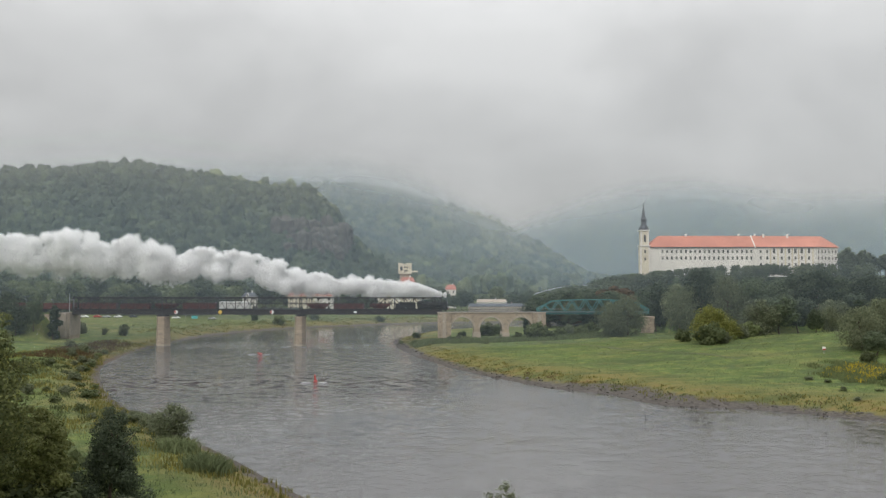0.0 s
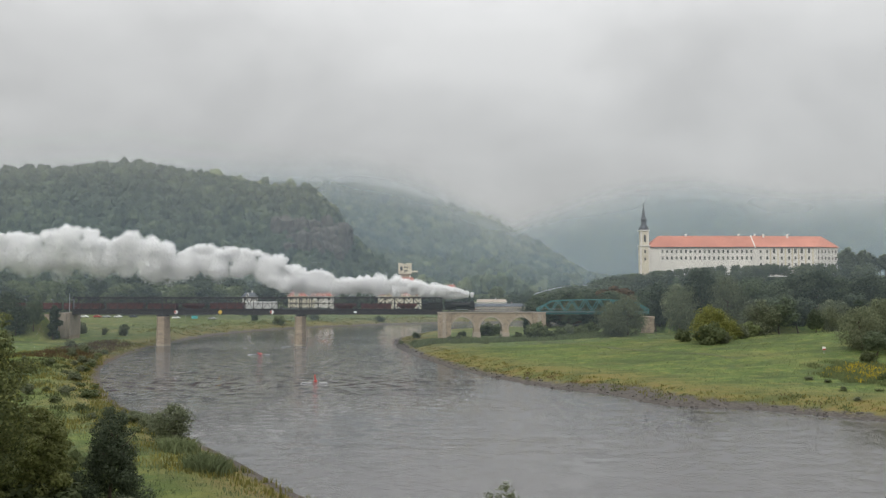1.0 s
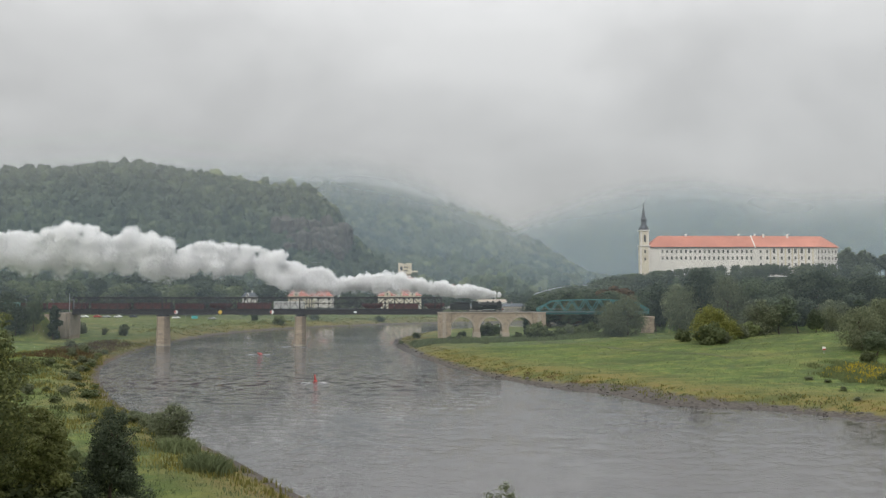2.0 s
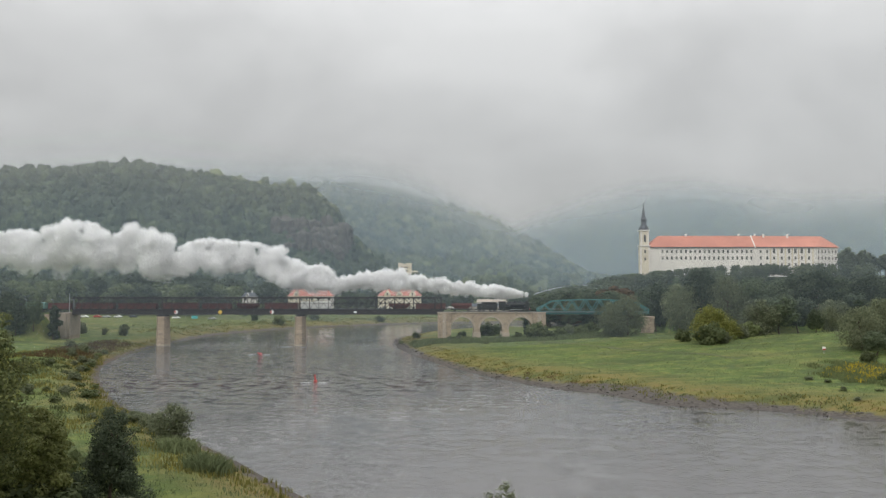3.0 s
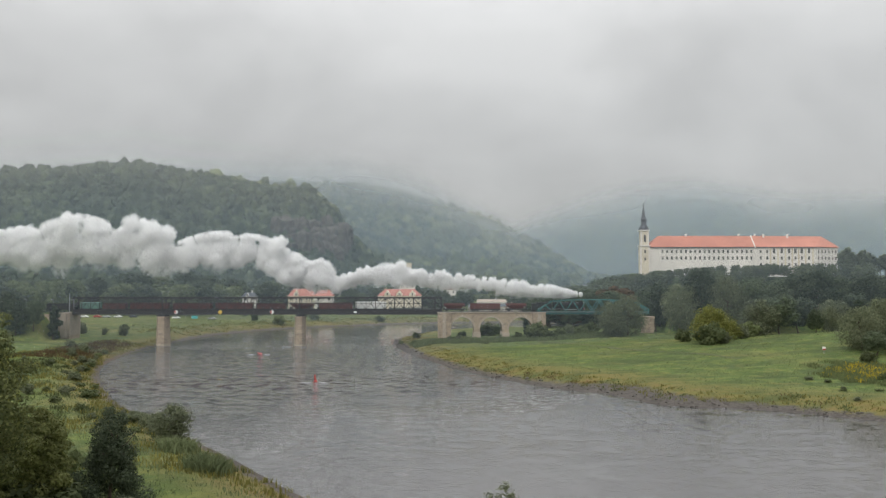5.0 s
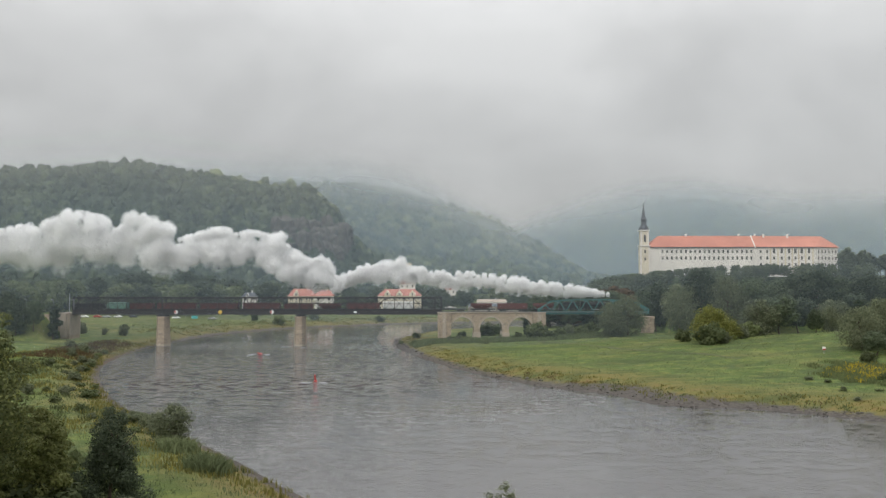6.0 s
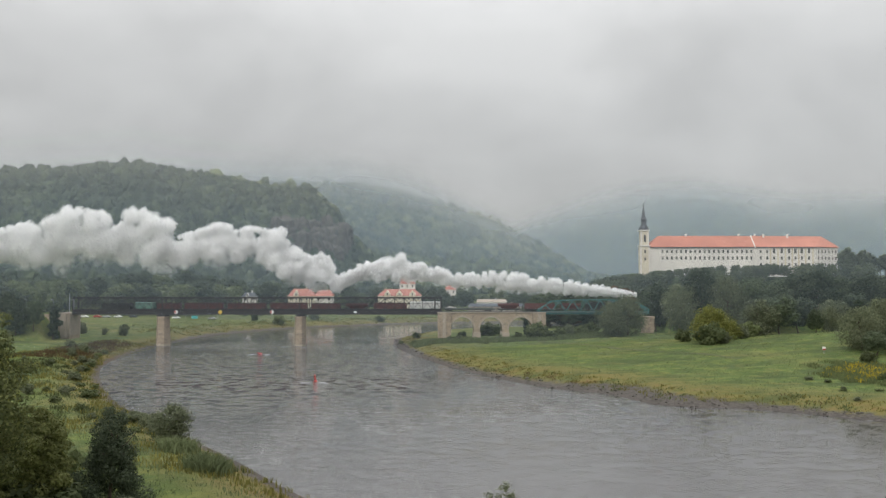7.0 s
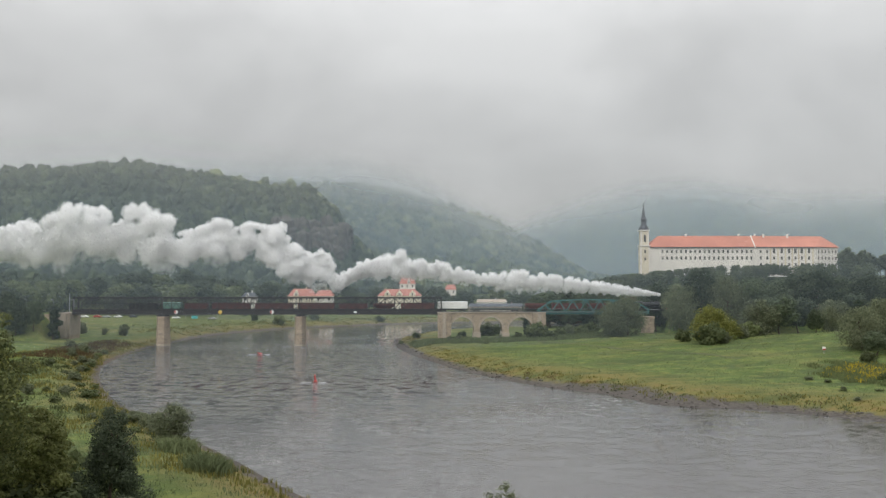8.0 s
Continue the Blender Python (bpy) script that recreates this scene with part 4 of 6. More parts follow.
# ---- the town beyond the river ----
def make_house(name, x0, x1, y, base, eave, ridge, wall, roof, label, storeys=2, gables=(), depth=11, hip=0.15):
    ob = thing(name, label, "house")
    w = x1 - x0
    part("wall", boxed((x0, x1, y, y + depth, base - 4, eave)), wall, ob)
    bm = bmesh.new()
    o, r = 0.5, w * hip
    lo = [bm.verts.new(p) for p in ((x0 - o, y - o, eave + 0.02), (x1 + o, y - o, eave + 0.02), (x1 + o, y + depth + o, eave + 0.02), (x0 - o, y + depth + o, eave + 0.02))]
    hi = [bm.verts.new((x0 + r, y + depth / 2, ridge)), bm.verts.new((x1 - r, y + depth / 2, ridge))]
    for f in ((lo[0], lo[1], hi[1], hi[0]), (lo[1], lo[2], hi[1]), (lo[2], lo[3], hi[0], hi[1]), (lo[3], lo[0], hi[0]), (lo[3], lo[2], lo[1], lo[0])):
        bm.faces.new(f)
    part("roof", bm, roof, ob)
    for g in gables:
        gx, gw = x0 + g * w, min(w * 0.2, 4.5)
        gh = (ridge - eave) * 0.85
        bm = bmesh.new()
        pts = [(gx - gw / 2, eave), (gx + gw / 2, eave), (gx + gw / 2, eave + gh * 0.35), (gx, eave + gh), (gx - gw / 2, eave + gh * 0.35)]
        a = [bm.verts.new((p, y - 0.3, q)) for p, q in pts]
        b = [bm.verts.new((p, y + depth / 2, q)) for p, q in pts]
        bm.faces.new(a), bm.faces.new(b[::-1])
        for i in range(5):
            bm.faces.new((a[i], b[i], b[(i + 1) % 5], a[(i + 1) % 5]))
        part("gable", bm, wall, ob)
        make_window(ob, gx, y - 0.3, eave + gh * 0.3, 1.1, 1.5)
    n = max(int(w / 3.2), 2)
    for s in range(storeys):
        z = eave - 1.9 - s * 3.2
        if z < base + 1:
            break
        for i in range(n):
            make_window(ob, x0 + (i + 0.5) * w / n, y, z, 1.1, 1.7)
    part("chimney", boxed((x0 + w * 0.62, x0 + w * 0.62 + 0.9, y + depth * 0.5, y + depth * 0.5 + 0.8, ridge - 1.2, ridge + 1.2)), wall, ob)
    return ob


make_house("town_house", -109, -90.5, 598, 5, 15.2, 20.4, CREAM_WALL, OLD_TILES, "cream town house with a red tiled roof and gable", 3, (0.3,))
make_house("town_house", -90.3, -78.2, 599, 5, 15.2, 19.4, WHITE_WALL, OLD_TILES, "white town house with a faded red roof", 3)
make_house("town_house", -46, -15.6, 600, 5, 15.4, 20.2, CREAM_WALL, OLD_TILES, "long cream house with three gables and red roof", 3, (0.22, 0.5, 0.8))
make_house("small_house", -141, -132, 596, 5, 15.0, 17.9, WHITE_WALL, SLATE, "small white house with a dark pointed roof", 2, (0.4,), 8)
make_house("villa", -32.5, -21, 636, 8, 24.0, 28.8, WHITE_WALL, OLD_TILES, "white villa with a red roof on the hillside", 2, (0.6,), 9)
make_house("villa", 1.8, 10, 652, 8, 19.4, 23.2, WHITE_WALL, OLD_TILES, "white villa with a red roof half hidden by trees", 2, (), 8)
make_house("grey_house", -224, -206, 600, 5, 17.5, 20.4, PALE_STONE, SLATE, "grey-brown house among the trees", 3)
make_house("warehouse", 26, 48, 640, 3, 10.2, 12.2, WHITE_WALL, PALE_STONE, "long low white warehouse by the water", 1, (), 14, 0.02)
make_house("warehouse", 18, 66, 590, 2.5, 8.2, 10.2, PALE_STONE, SLATE, "long low grey warehouse by the water", 1, (), 14, 0.02)


def make_mural_tower():
    ob = thing("painted_tower", "square cream tower with dark painted shapes on its wall", "tower")
    part("shaft", boxed((-33.2, -25.4, 651, 659, 2, 31.5), bevel=0.1), SANDSTONE, ob)
    part("head", boxed((-34.3, -24.3, 650, 660, 31.5, 39.2), bevel=0.15), CREAM_WALL, ob)
    part("parapet", boxed((-34.5, -31.3, 649.8, 660.2, 39.2, 39.9)), CREAM_WALL, ob)
    part("parapet", boxed((-28.4, -24.1, 649.8, 660.2, 39.2, 39.8)), CREAM_WALL, ob)
    for x, z, w, h in ((-31.9, 35.6, 1.7, 3.1), (-29.3, 36.6, 1.2, 1.2), (-27.3, 36.4, 1.2, 1.2), (-28.3, 33.9, 2.8, 0.7), (-29.3, 32.9, 0.7, 1.0)):
        part("painted_shape", boxed((x - w / 2, x + w / 2, 649.9, 650.1, z - h / 2, z + h / 2)), SLATE, ob)
    part("side_sign", boxed((-24.2, -19.4, 650.5, 651, 32.8, 33.9)), CREAM_WALL, ob)


make_mural_tower()


def make_arch_bridge():
    ob = thing("arch_bridge", "pale steel arch road bridge far up the river", "road bridge")
    x0, x1, y = 78, 210, 860
    def z(x):
        u = (x - x0) / (x1 - x0)
        return 4 + 60 * u * (1 - u)
    n = 20
    for yy in (y, y + 9):
        for off in (0.0, 3.0):
            bm = bmesh.new()
            for i in range(n):
                a, b = x0 + (x1 - x0) * i / n, x0 + (x1 - x0) * (i + 1) / n
                beam(bm, (a, yy, z(a) + off), (b, yy, z(b) + off), 0.6, 0.6)
            part("arch_rib", bm, GREY_METAL, ob)
        for i in range(n):
            a, b = x0 + (x1 - x0) * i / n, x0 + (x1 - x0) * (i + 1) / n
            bm = bmesh.new()
            beam(bm, (a, yy, z(a)), (b, yy, z(b) + 3.0), 0.35, 0.35)
            part("brace", bm, GREY_METAL, ob)
            if z(b) > 9:
                part("hanger", boxed((b - 0.12, b + 0.12, yy - 0.12, yy + 0.12, 8, z(b))), GREY_METAL, ob)
    part("deck", boxed((40, 240, y - 0.5, y + 9.5, 7.0, 8.2)), PALE_STONE, ob)
    for x in (60, 78, 210):
        part("pier", boxed((x - 2, x + 2, y - 1, y + 10, -1, 7.0)), PALE_STONE, ob)


make_arch_bridge()


# ---- planting ----
OAK = make_tree("tree", 21, 14, 12, LEAF, "leafy green tree in a wooded slope", count=4200, size=0.4, lobes=16, fill=0.45)
ASH = make_tree("tree", 22, 16, 11, LEAF, "tall leafy green tree in a wooded slope", count=4200, size=0.4, lobes=17, low=0.2, fill=0.45)
LIME = make_tree("tree", 23, 13, 13, LEAF_DARK, "dark green broad tree in a wooded slope", count=4200, size=0.4, lobes=16, low=0.15, fill=0.45)
WILLOW = make_tree("willow_tree", 24, 13, 13, LEAF_WILLOW, "grey-green willow on the river meadow", "willow", count=9500, size=0.32, lobes=20, low=0.1, hang=0.35, fill=0.5)
GOLD = make_tree("yellowing_tree", 25, 11, 13, LEAF_YELLOW, "round tree turning yellow on the meadow", "tree", count=8000, size=0.28, lobes=18, low=0.1, fill=0.5)
RUST = make_tree("tree", 26, 13, 11, LEAF_RUST, "tree with rusty autumn leaves among green ones", count=2400, size=0.6, lobes=10)
PINE = make_tree("pine_tree", 27, 17, 9, LEAF_WOOD, "dark pine standing above the other trees", "pine", count=2300, size=0.56, lobes=11, low=0.3, fill=0.6)
CYPRESS = make_tree("columnar_tree", 28, 14, 5, LEAF_DARK, "dark narrow tree beside the bridge abutment", "tree", count=3000, size=0.42, lobes=12, low=0.05)
SHRUB = make_tree("shrub", 29, 4, 5.5, LEAF_SHRUB, "low green shrub on the river meadow", "shrub", count=1500, size=0.3, lobes=8, low=0.05, limbs=4)
PALE_SHRUB = make_tree("shrub", 30, 4.4, 5, LEAF_WILLOW, "pale grey-green shrub on the river meadow", "shrub", count=1500, size=0.3, lobes=8, low=0.05, limbs=4, hang=0.2)
placed = set()


def plant(proto, x, y, tall, base, group="", turn=0.0, wide=1.0, sink=0.0):
    """The first of a kind is the one that was built, the others are copies."""
    m = put_tree(proto, x, y, tall / base, turn, sink, wide)
    if proto.name in placed:
        ob = copy_thing(proto, m @ Matrix.Diagonal([1 / k for k in proto.scale] + [1]))
    else:
        placed.add(proto.name)
        proto.matrix_basis = m
        ob = proto
    return tagged(ob, group=group)


TALL = {OAK: 14, ASH: 16, LIME: 13, WILLOW: 13, GOLD: 11, RUST: 13, PINE: 17, CYPRESS: 14, SHRUB: 4, PALE_SHRUB: 4.4}


BEHIND = []


def wood_on_castle_hill():
    """Mixed wood on the slope below the castle; its tops stay under the castle's lower windows."""
    rng = np.random.default_rng(41)
    bearing = [0.11, 0.165, 0.21, 0.25, 0.31, 0.41, 0.52, 0.62]
    rise = [-0.014, 0.004, 0.011, 0.015, 0.020, 0.024, 0.025, 0.030]
    for y in np.arange(352, 700, 12.5):
        for x in np.arange(0.124 * y, 0.62 * y, 10.5):
            px, py = x + rng.normal(0, 2.0), y + rng.normal(0, 2.4)
            if px < 92 and py < 372 or (py > 604 and px > 138) or shore_distance(px, py) < 4:
                continue
            g = bank_z(px, py)
            room = 25 + py * np.interp(px / py, bearing, rise) - g
            tall = min(rng.uniform(11, 20), room * rng.uniform(0.86, 1.0))
            if tall < 4.0:
                continue
            if py > 500:
                BEHIND.append((px, py, tall))
                continue
            k = rng.random()
            proto = OAK if k < 0.36 else ASH if k < 0.66 else LIME if k < 0.97 else RUST
            plant(proto, px, py, tall, TALL[proto], "wood below the castle", rng.uniform(0, 360), rng.uniform(1.05, 1.5))


wood_on_castle_hill()
BEHIND += [(218, 584, 8.5), (225, 580, 9), (231, 583, 8.5), (237, 580, 9)]
for x, y, tall, proto, w in ((62, 314, 13, WILLOW, 0.95), (69, 318, 15.5, WILLOW, 0.85), (87, 346, 20, ASH, 0.8), (90.5, 324, 18, WILLOW, 0.85), (99, 328, 21.5, ASH, 0.85),
                             (108, 323, 20.5, WILLOW, 0.8), (118, 326, 17, OAK, 0.95), (128, 324, 16, LIME, 1.0), (138, 330, 17, LIME, 1.0), (148, 335, 17.5, OAK, 1.0),
                             (158, 338, 15, ASH, 1.0), (168, 335, 15.5, LIME, 1.0)):
    plant(proto, x, y, tall, TALL[proto], "trees at the edge of the meadow", x * 37 % 360, w)
plant(GOLD, 87, 275, 11.5, 11, "", 20)
plant(GOLD, 95.5, 283, 6.5, 11, "", 140)
for x, y, tall, w in ((112, 302, 13, 1.1), (120, 303, 14, 1.1), (129, 308, 13, 1.2), (131, 299, 9, 0.9), (139, 303, 12, 1.1), (147, 305, 14, 1.2)):
    proto = (OAK, WILLOW, ASH)[int(x) % 3]
    plant(proto, x, y, tall, TALL[proto], "trees at the edge of the meadow", x * 37 % 360, w)
for x, y, tall, proto, w in ((113.5, 231, 12.0, WILLOW, 1.0), (122, 236, 13.5, WILLOW, 1.0), (113, 222, 6.5, OAK, 1.3), (120, 224, 8, OAK, 1.2)):
    plant(proto, x, y, tall, TALL[proto], "willows at the edge of the meadow", x * 53 % 360, w)
for x, y, tall, proto in ((83.8, 267, 6.6, SHRUB), (80, 283, 4, SHRUB), (89, 268, 3.6, PALE_SHRUB), (100, 284, 4.5, PALE_SHRUB), (104, 290, 5, SHRUB), (110, 296, 5, PALE_SHRUB), (36, 325, 6, SHRUB), (33.6, 344, 7.2, CYPRESS),
                          (45, 326, 3.6, SHRUB), (49, 331, 4.4, PALE_SHRUB), (53, 328, 3.6, SHRUB), (40, 322, 3.2, SHRUB), (58, 334, 4.5, SHRUB), (15.5, 307, 1.9, SHRUB), (6, 326, 2.4, PALE_SHRUB),
                          (-11, 352, 2.4, SHRUB), (22, 326, 2.2, PALE_SHRUB), (29, 327, 2.6, SHRUB), (64, 322, 3.4, SHRUB), (106, 212, 3.0, SHRUB), (103, 190, 3.4, SHRUB), (98, 188, 2.0, SHRUB), (-16.5, 336, 1.5, SHRUB)):
    plant(proto, x, y, tall, TALL[proto], "shrubs on the right bank", (x * 71 + y) % 360)
for x, y, tall in ((292, 612, 22), (297, 616, 18), (303, 612, 20), (310, 616, 18), (316, 612, 16), (322, 618, 17)):
    plant(PINE, x, y, tall * 1.05, 17, "pines beside the castle", x * 31 % 360)
rng_shrub = np.random.default_rng(44)
for k in range(22):
    x, y = rng_shrub.uniform(-14, 68), rng_shrub.uniform(314, 331)
    if shore_distance(x, y) > 4:
        plant(SHRUB if k % 3 else PALE_SHRUB, x, y, rng_shrub.uniform(0.8, 1.7), 4, "shrubs on the right bank", k * 47 % 360, rng_shrub.uniform(0.9, 1.6))
for x, y, tall in ((18.5, 352, 5.0), (22.5, 358, 4.0), (8, 352, 2.2)):
    plant(SHRUB, x, y, tall, 4, "shrubs behind the viaduct", x * 47 % 360, 1.2)
for k in range(9):
    x, y = rng_shrub.uniform(-135, -20), rng_shrub.uniform(500, 560)
    if shore_distance(x, y) > 6:
        plant(SHRUB, x, y, rng_shrub.uniform(2, 4), 4, "shrubs on the far bank", k * 61 % 360, 1.2)
for x, y, tall in ((2, 622, 12), (9, 618, 11), (14, 626, 12.5), (-7, 626, 11), (20, 662, 12), (31, 664, 11), (43, 662, 12), (54, 660, 12), (66, 655, 13), (75, 640, 12), (72, 610, 10), (62, 575, 9),
                   (82, 650, 13), (90, 655, 13), (68, 560, 9), (60, 640, 11), (-60, 622, 12), (-68, 616, 13), (-53, 618, 11)):
    plant(OAK if x % 2 else ASH, x, y, tall, 15, "trees along the far bank", x * 47 % 360, 1.3)
for k in range(40):
    y = rng_shrub.uniform(112, 300)
    x = float(np.interp(y, [110, 151, 178, 222, 260, 309], [-23, -51, -69, -90, -104, -112])) - rng_shrub.uniform(2.5, 16)
    if 112 < y < 135 and x > -48:
        continue
    plant((SHRUB, PALE_SHRUB)[k % 2], x, y, rng_shrub.uniform(0.7, 1.9), 4, "shrubs on the left bank", k * 61 % 360, rng_shrub.uniform(1.0, 2.0))
for k in range(12):
    plant((SHRUB, PALE_SHRUB)[k % 2], rng_shrub.uniform(80, 106), rng_shrub.uniform(164, 198), rng_shrub.uniform(0.35, 0.8), 4, "shrubs on the right bank", k * 61 % 360, rng_shrub.uniform(1.6, 2.8))
# by the left abutment and along the embankment
for x, y, tall, proto, w in ((-149, 325.5, 14.0, CYPRESS, 1.0), (-155, 322, 12, OAK, 0.7), (-160, 318, 13, LIME, 0.7), (-168, 324, 11, OAK, 0.9), (-178, 322, 12, ASH, 1.0), (-190, 325, 13, OAK, 1.0),
                             (-153, 360, 5, PALE_SHRUB, 0.9), (-144, 362, 3, PALE_SHRUB, 0.8), (-135, 360, 5.2, PALE_SHRUB, 0.9), (-90, 466, 5.5, SHRUB, 1.0), (-104, 470, 6, OAK, 0.9), (-76, 502, 4, SHRUB, 1.0)):
    plant(proto, x, y, tall, TALL[proto], "trees along the left bank", x * 29 % 360, w)


def wood_in_town():
    """The wood between and behind the town houses, one closed mass of crowns."""
    rng = np.random.default_rng(43)
    stock = []
    for proto in (OAK, ASH, LIME, OAK):
        me = [c for c in proto.children if c.name.startswith("crown")][0].data
        co = np.empty(len(me.vertices) * 3)
        me.vertices.foreach_get("co", co)
        stock.append((co.reshape(-1, 4, 3), TALL[proto]))
    spots, out = [], []

    def add(x, y, tall):
        quads, base = stock[rng.integers(4)]
        pick = quads[rng.random(len(quads)) < 0.35]
        mid = pick.mean(1, keepdims=True)
        pick = mid + (pick - mid) * 1.6
        k = tall / base
        a, w = rng.uniform(0, math.tau), rng.uniform(1.0, 1.4)
        c, n = math.cos(a), math.sin(a)
        turned = np.stack([(pick[..., 0] * c - pick[..., 1] * n) * w, (pick[..., 0] * n + pick[..., 1] * c) * w, pick[..., 2]], -1)
        out.append(turned * k + np.array([x, y, bank_z(x, y)]))

    for _ in range(420):
        x, y = rng.uniform(-400, 62), rng.uniform(500, 664)
        if shore_distance(x, y) < 32 or any((x - a) ** 2 + (y - b) ** 2 < 60 for a, b in spots):
            continue
        if (y < 612 and (-146 < x < -8 or -228 < x < -200)) or (y < 655 and 14 < x < 72) or (y < 662 and (-38 < x < -18 or 0 < x < 13)):
            continue
        spots.append((x, y))
        add(x, y, rng.uniform(9, 20) * (1.15 if x < -110 else 0.9))
    town = len(out)
    for x, y, tall in BEHIND:
        add(x, y, tall)
    def close(name, label, crowns, leaves):
        verts = np.concatenate(crowns).reshape(-1, 3)
        tagged(piece(name, array_mesh(name, verts, np.arange(len(verts)).reshape(-1, 4).tolist()), leaves), label, "wood", kind="stuff")

    near, hill = out[:town], out[town:]
    close("town_wood", "green trees filling the gaps between the town houses", [c for k, c in enumerate(near) if k % 3], LEAF_WOOD)
    close("town_wood", "lighter green trees among the town houses", near[::3], LEAF_PALE)
    close("castle_wood", "green wood closing round the foot of the castle", [c for k, c in enumerate(hill) if k % 4], LEAF_WOOD)
    close("castle_wood", "lighter green trees round the foot of the castle", hill[::4], LEAF_PALE)


wood_in_town()

# the near left bank
BROAD = make_tree("broadleaf_tree", 51, 21, 13, LEAF_NEAR, "tall leafy tree with some yellow leaves near the water", "tree", count=26000, size=0.17, lobes=85, low=0.1, limbs=14, fill=0.5, clump=0.45)
BROAD.matrix_basis = put_tree(BROAD, -40.5, 71, 1.0, 40)
MAPLE = make_tree("broadleaf_tree", 52, 11, 7.5, LEAF_NEAR, "dense dark green tree on the near bank", "tree", count=20000, size=0.16, lobes=70, low=0.08, limbs=12, fill=0.5, clump=0.48)
MAPLE.matrix_basis = put_tree(MAPLE, -38.3, 80, 1.0, 10)
YEW = make_tree("dark_bushy_tree", 53, 11.0, 8.2, LEAF_DARK, "dark dense upright tree on the near bank", "tree", count=18000, size=0.14, lobes=60, low=0.02, limbs=8, fill=0.5, conical=True, clump=0.6)
YEW.matrix_basis = put_tree(YEW, -33.6, 86.5, 0.95, 0)
WARM = make_tree("yellowing_tree", 54, 17, 8, LEAF_YELLOW, "tree with yellow-green leaves behind darker ones", "tree", count=12000, size=0.16, lobes=18, low=0.3, limbs=8, fill=0.6)
WARM.matrix_basis = put_tree(WARM, -46.5, 84, 1.05, 0)
SALLOW = make_tree("willow_shrub", 55, 6.0, 6.5, LEAF_WILLOW, "loose grey-green willow shrub at the water's edge", "shrub", count=3800, size=0.2, lobes=13, low=0.02, limbs=12, fill=0.7)
SALLOW.matrix_basis = put_tree(SALLOW, -40.5, 128, 1.0, 0)
SAPLING = make_tree("sapling", 56, 10, 3.6, LEAF_WILLOW, "slender sapling growing below the viewpoint", "tree", count=2400, size=0.12, lobes=12, low=0.35, limbs=12, fill=0.75)
SAPLING.matrix_basis = put_tree(SAPLING, 4.2, 58, 1.0, 0)
SAPLING.scale = (0.95, 0.95, (11.9 - bank_z(4.2, 58)) / 10)
for x, y, tall, proto, w in ((-46, 92, 3.5, SHRUB, 1.3), (-39, 80, 4.0, SHRUB, 1.4), (-35.5, 78, 3.0, SHRUB, 1.5), (-33, 76, 2.2, PALE_SHRUB, 1.5), (-41, 90, 4.6, SHRUB, 1.2), (-30.5, 80, 2.0, PALE_SHRUB, 1.3), (-84, 172, 4.4, SHRUB, 1.2),
                             (-88, 205, 4, PALE_SHRUB, 1.2), (-97, 228, 3.5, SHRUB, 1.2), (-106, 250, 4.5, SHRUB, 1.2), (-114, 262, 5, PALE_SHRUB, 1.2), (-118, 280, 5, SHRUB, 1.3), (-128, 292, 5.5, SHRUB, 1.3),
                             (-112, 232, 6.5, OAK, 1.2), (-122, 248, 7, OAK, 1.2), (-49, 141, 2.6, PALE_SHRUB, 1.1), (-45.5, 136, 3.2, PALE_SHRUB, 1.0), (-30, 80, 2.5, PALE_SHRUB, 1.4), (-52, 100, 5, OAK, 1.0)):
    plant(PALE_SHRUB if y > 150 else proto, x, y, tall * (0.5 if y > 150 else 1), TALL[proto], "shrubs on the left bank", (x * 71 + y) % 360, w)


def blades(name, label, mat, places, tall, spread, each, seed, lean=0.35, broad=0.05, category="weeds"):
    """Clumps of upright blades, each one bent, standing on the ground."""
    rng = np.random.default_rng(seed)
    p = np.repeat(np.array(places, float), each, axis=0)
    n = len(p)
    x, y = p[:, 0] + rng.normal(0, spread, n), p[:, 1] + rng.normal(0, spread, n)
    z = height(x, y) - 0.05
    h = tall * rng.uniform(0.45, 1.2, n)
    a = rng.uniform(0, math.tau, n)
    ux, uy = np.cos(a), np.sin(a)
    l = lean * rng.random(n) * h
    b = rng.uniform(0, math.tau, n)
    w = broad * rng.uniform(0.6, 1.5, n)
    mid = np.stack([x + 0.3 * l * np.cos(b), y + 0.3 * l * np.sin(b), z + 0.6 * h], 1)
    tip = np.stack([x + l * np.cos(b), y + l * np.sin(b), z + h], 1)
    side = np.stack([ux * w, uy * w, np.zeros(n)], 1)
    base = np.stack([x, y, z], 1)
    verts = np.stack([base - side, base + side, mid + side * 0.8, tip, mid - side * 0.8], 1).reshape(-1, 3)
    faces = np.arange(n * 5).reshape(-1, 5)
    return tagged(piece(name, array_mesh(name, verts, faces.tolist()), mat), label, category, kind="stuff")


def scatter(seed, count, xs, ys, dmin, dmax, extra=None):
    rng = np.random.default_rng(seed)
    x, y = rng.uniform(*xs, count), rng.uniform(*ys, count)
    d = shore_distance(x, y)
    keep = (d > dmin) & (d < dmax)
    if extra is not None:
        keep &= extra(x, y) > rng.random(count)
    return np.stack([x[keep], y[keep]], 1)


def right_of_river(x, y):
    return (x > -30 + 0.0 * y).astype(float)


def left_of_river(x, y):
    return ((x < -5) & (x < 70 - y * 0.5)).astype(float)


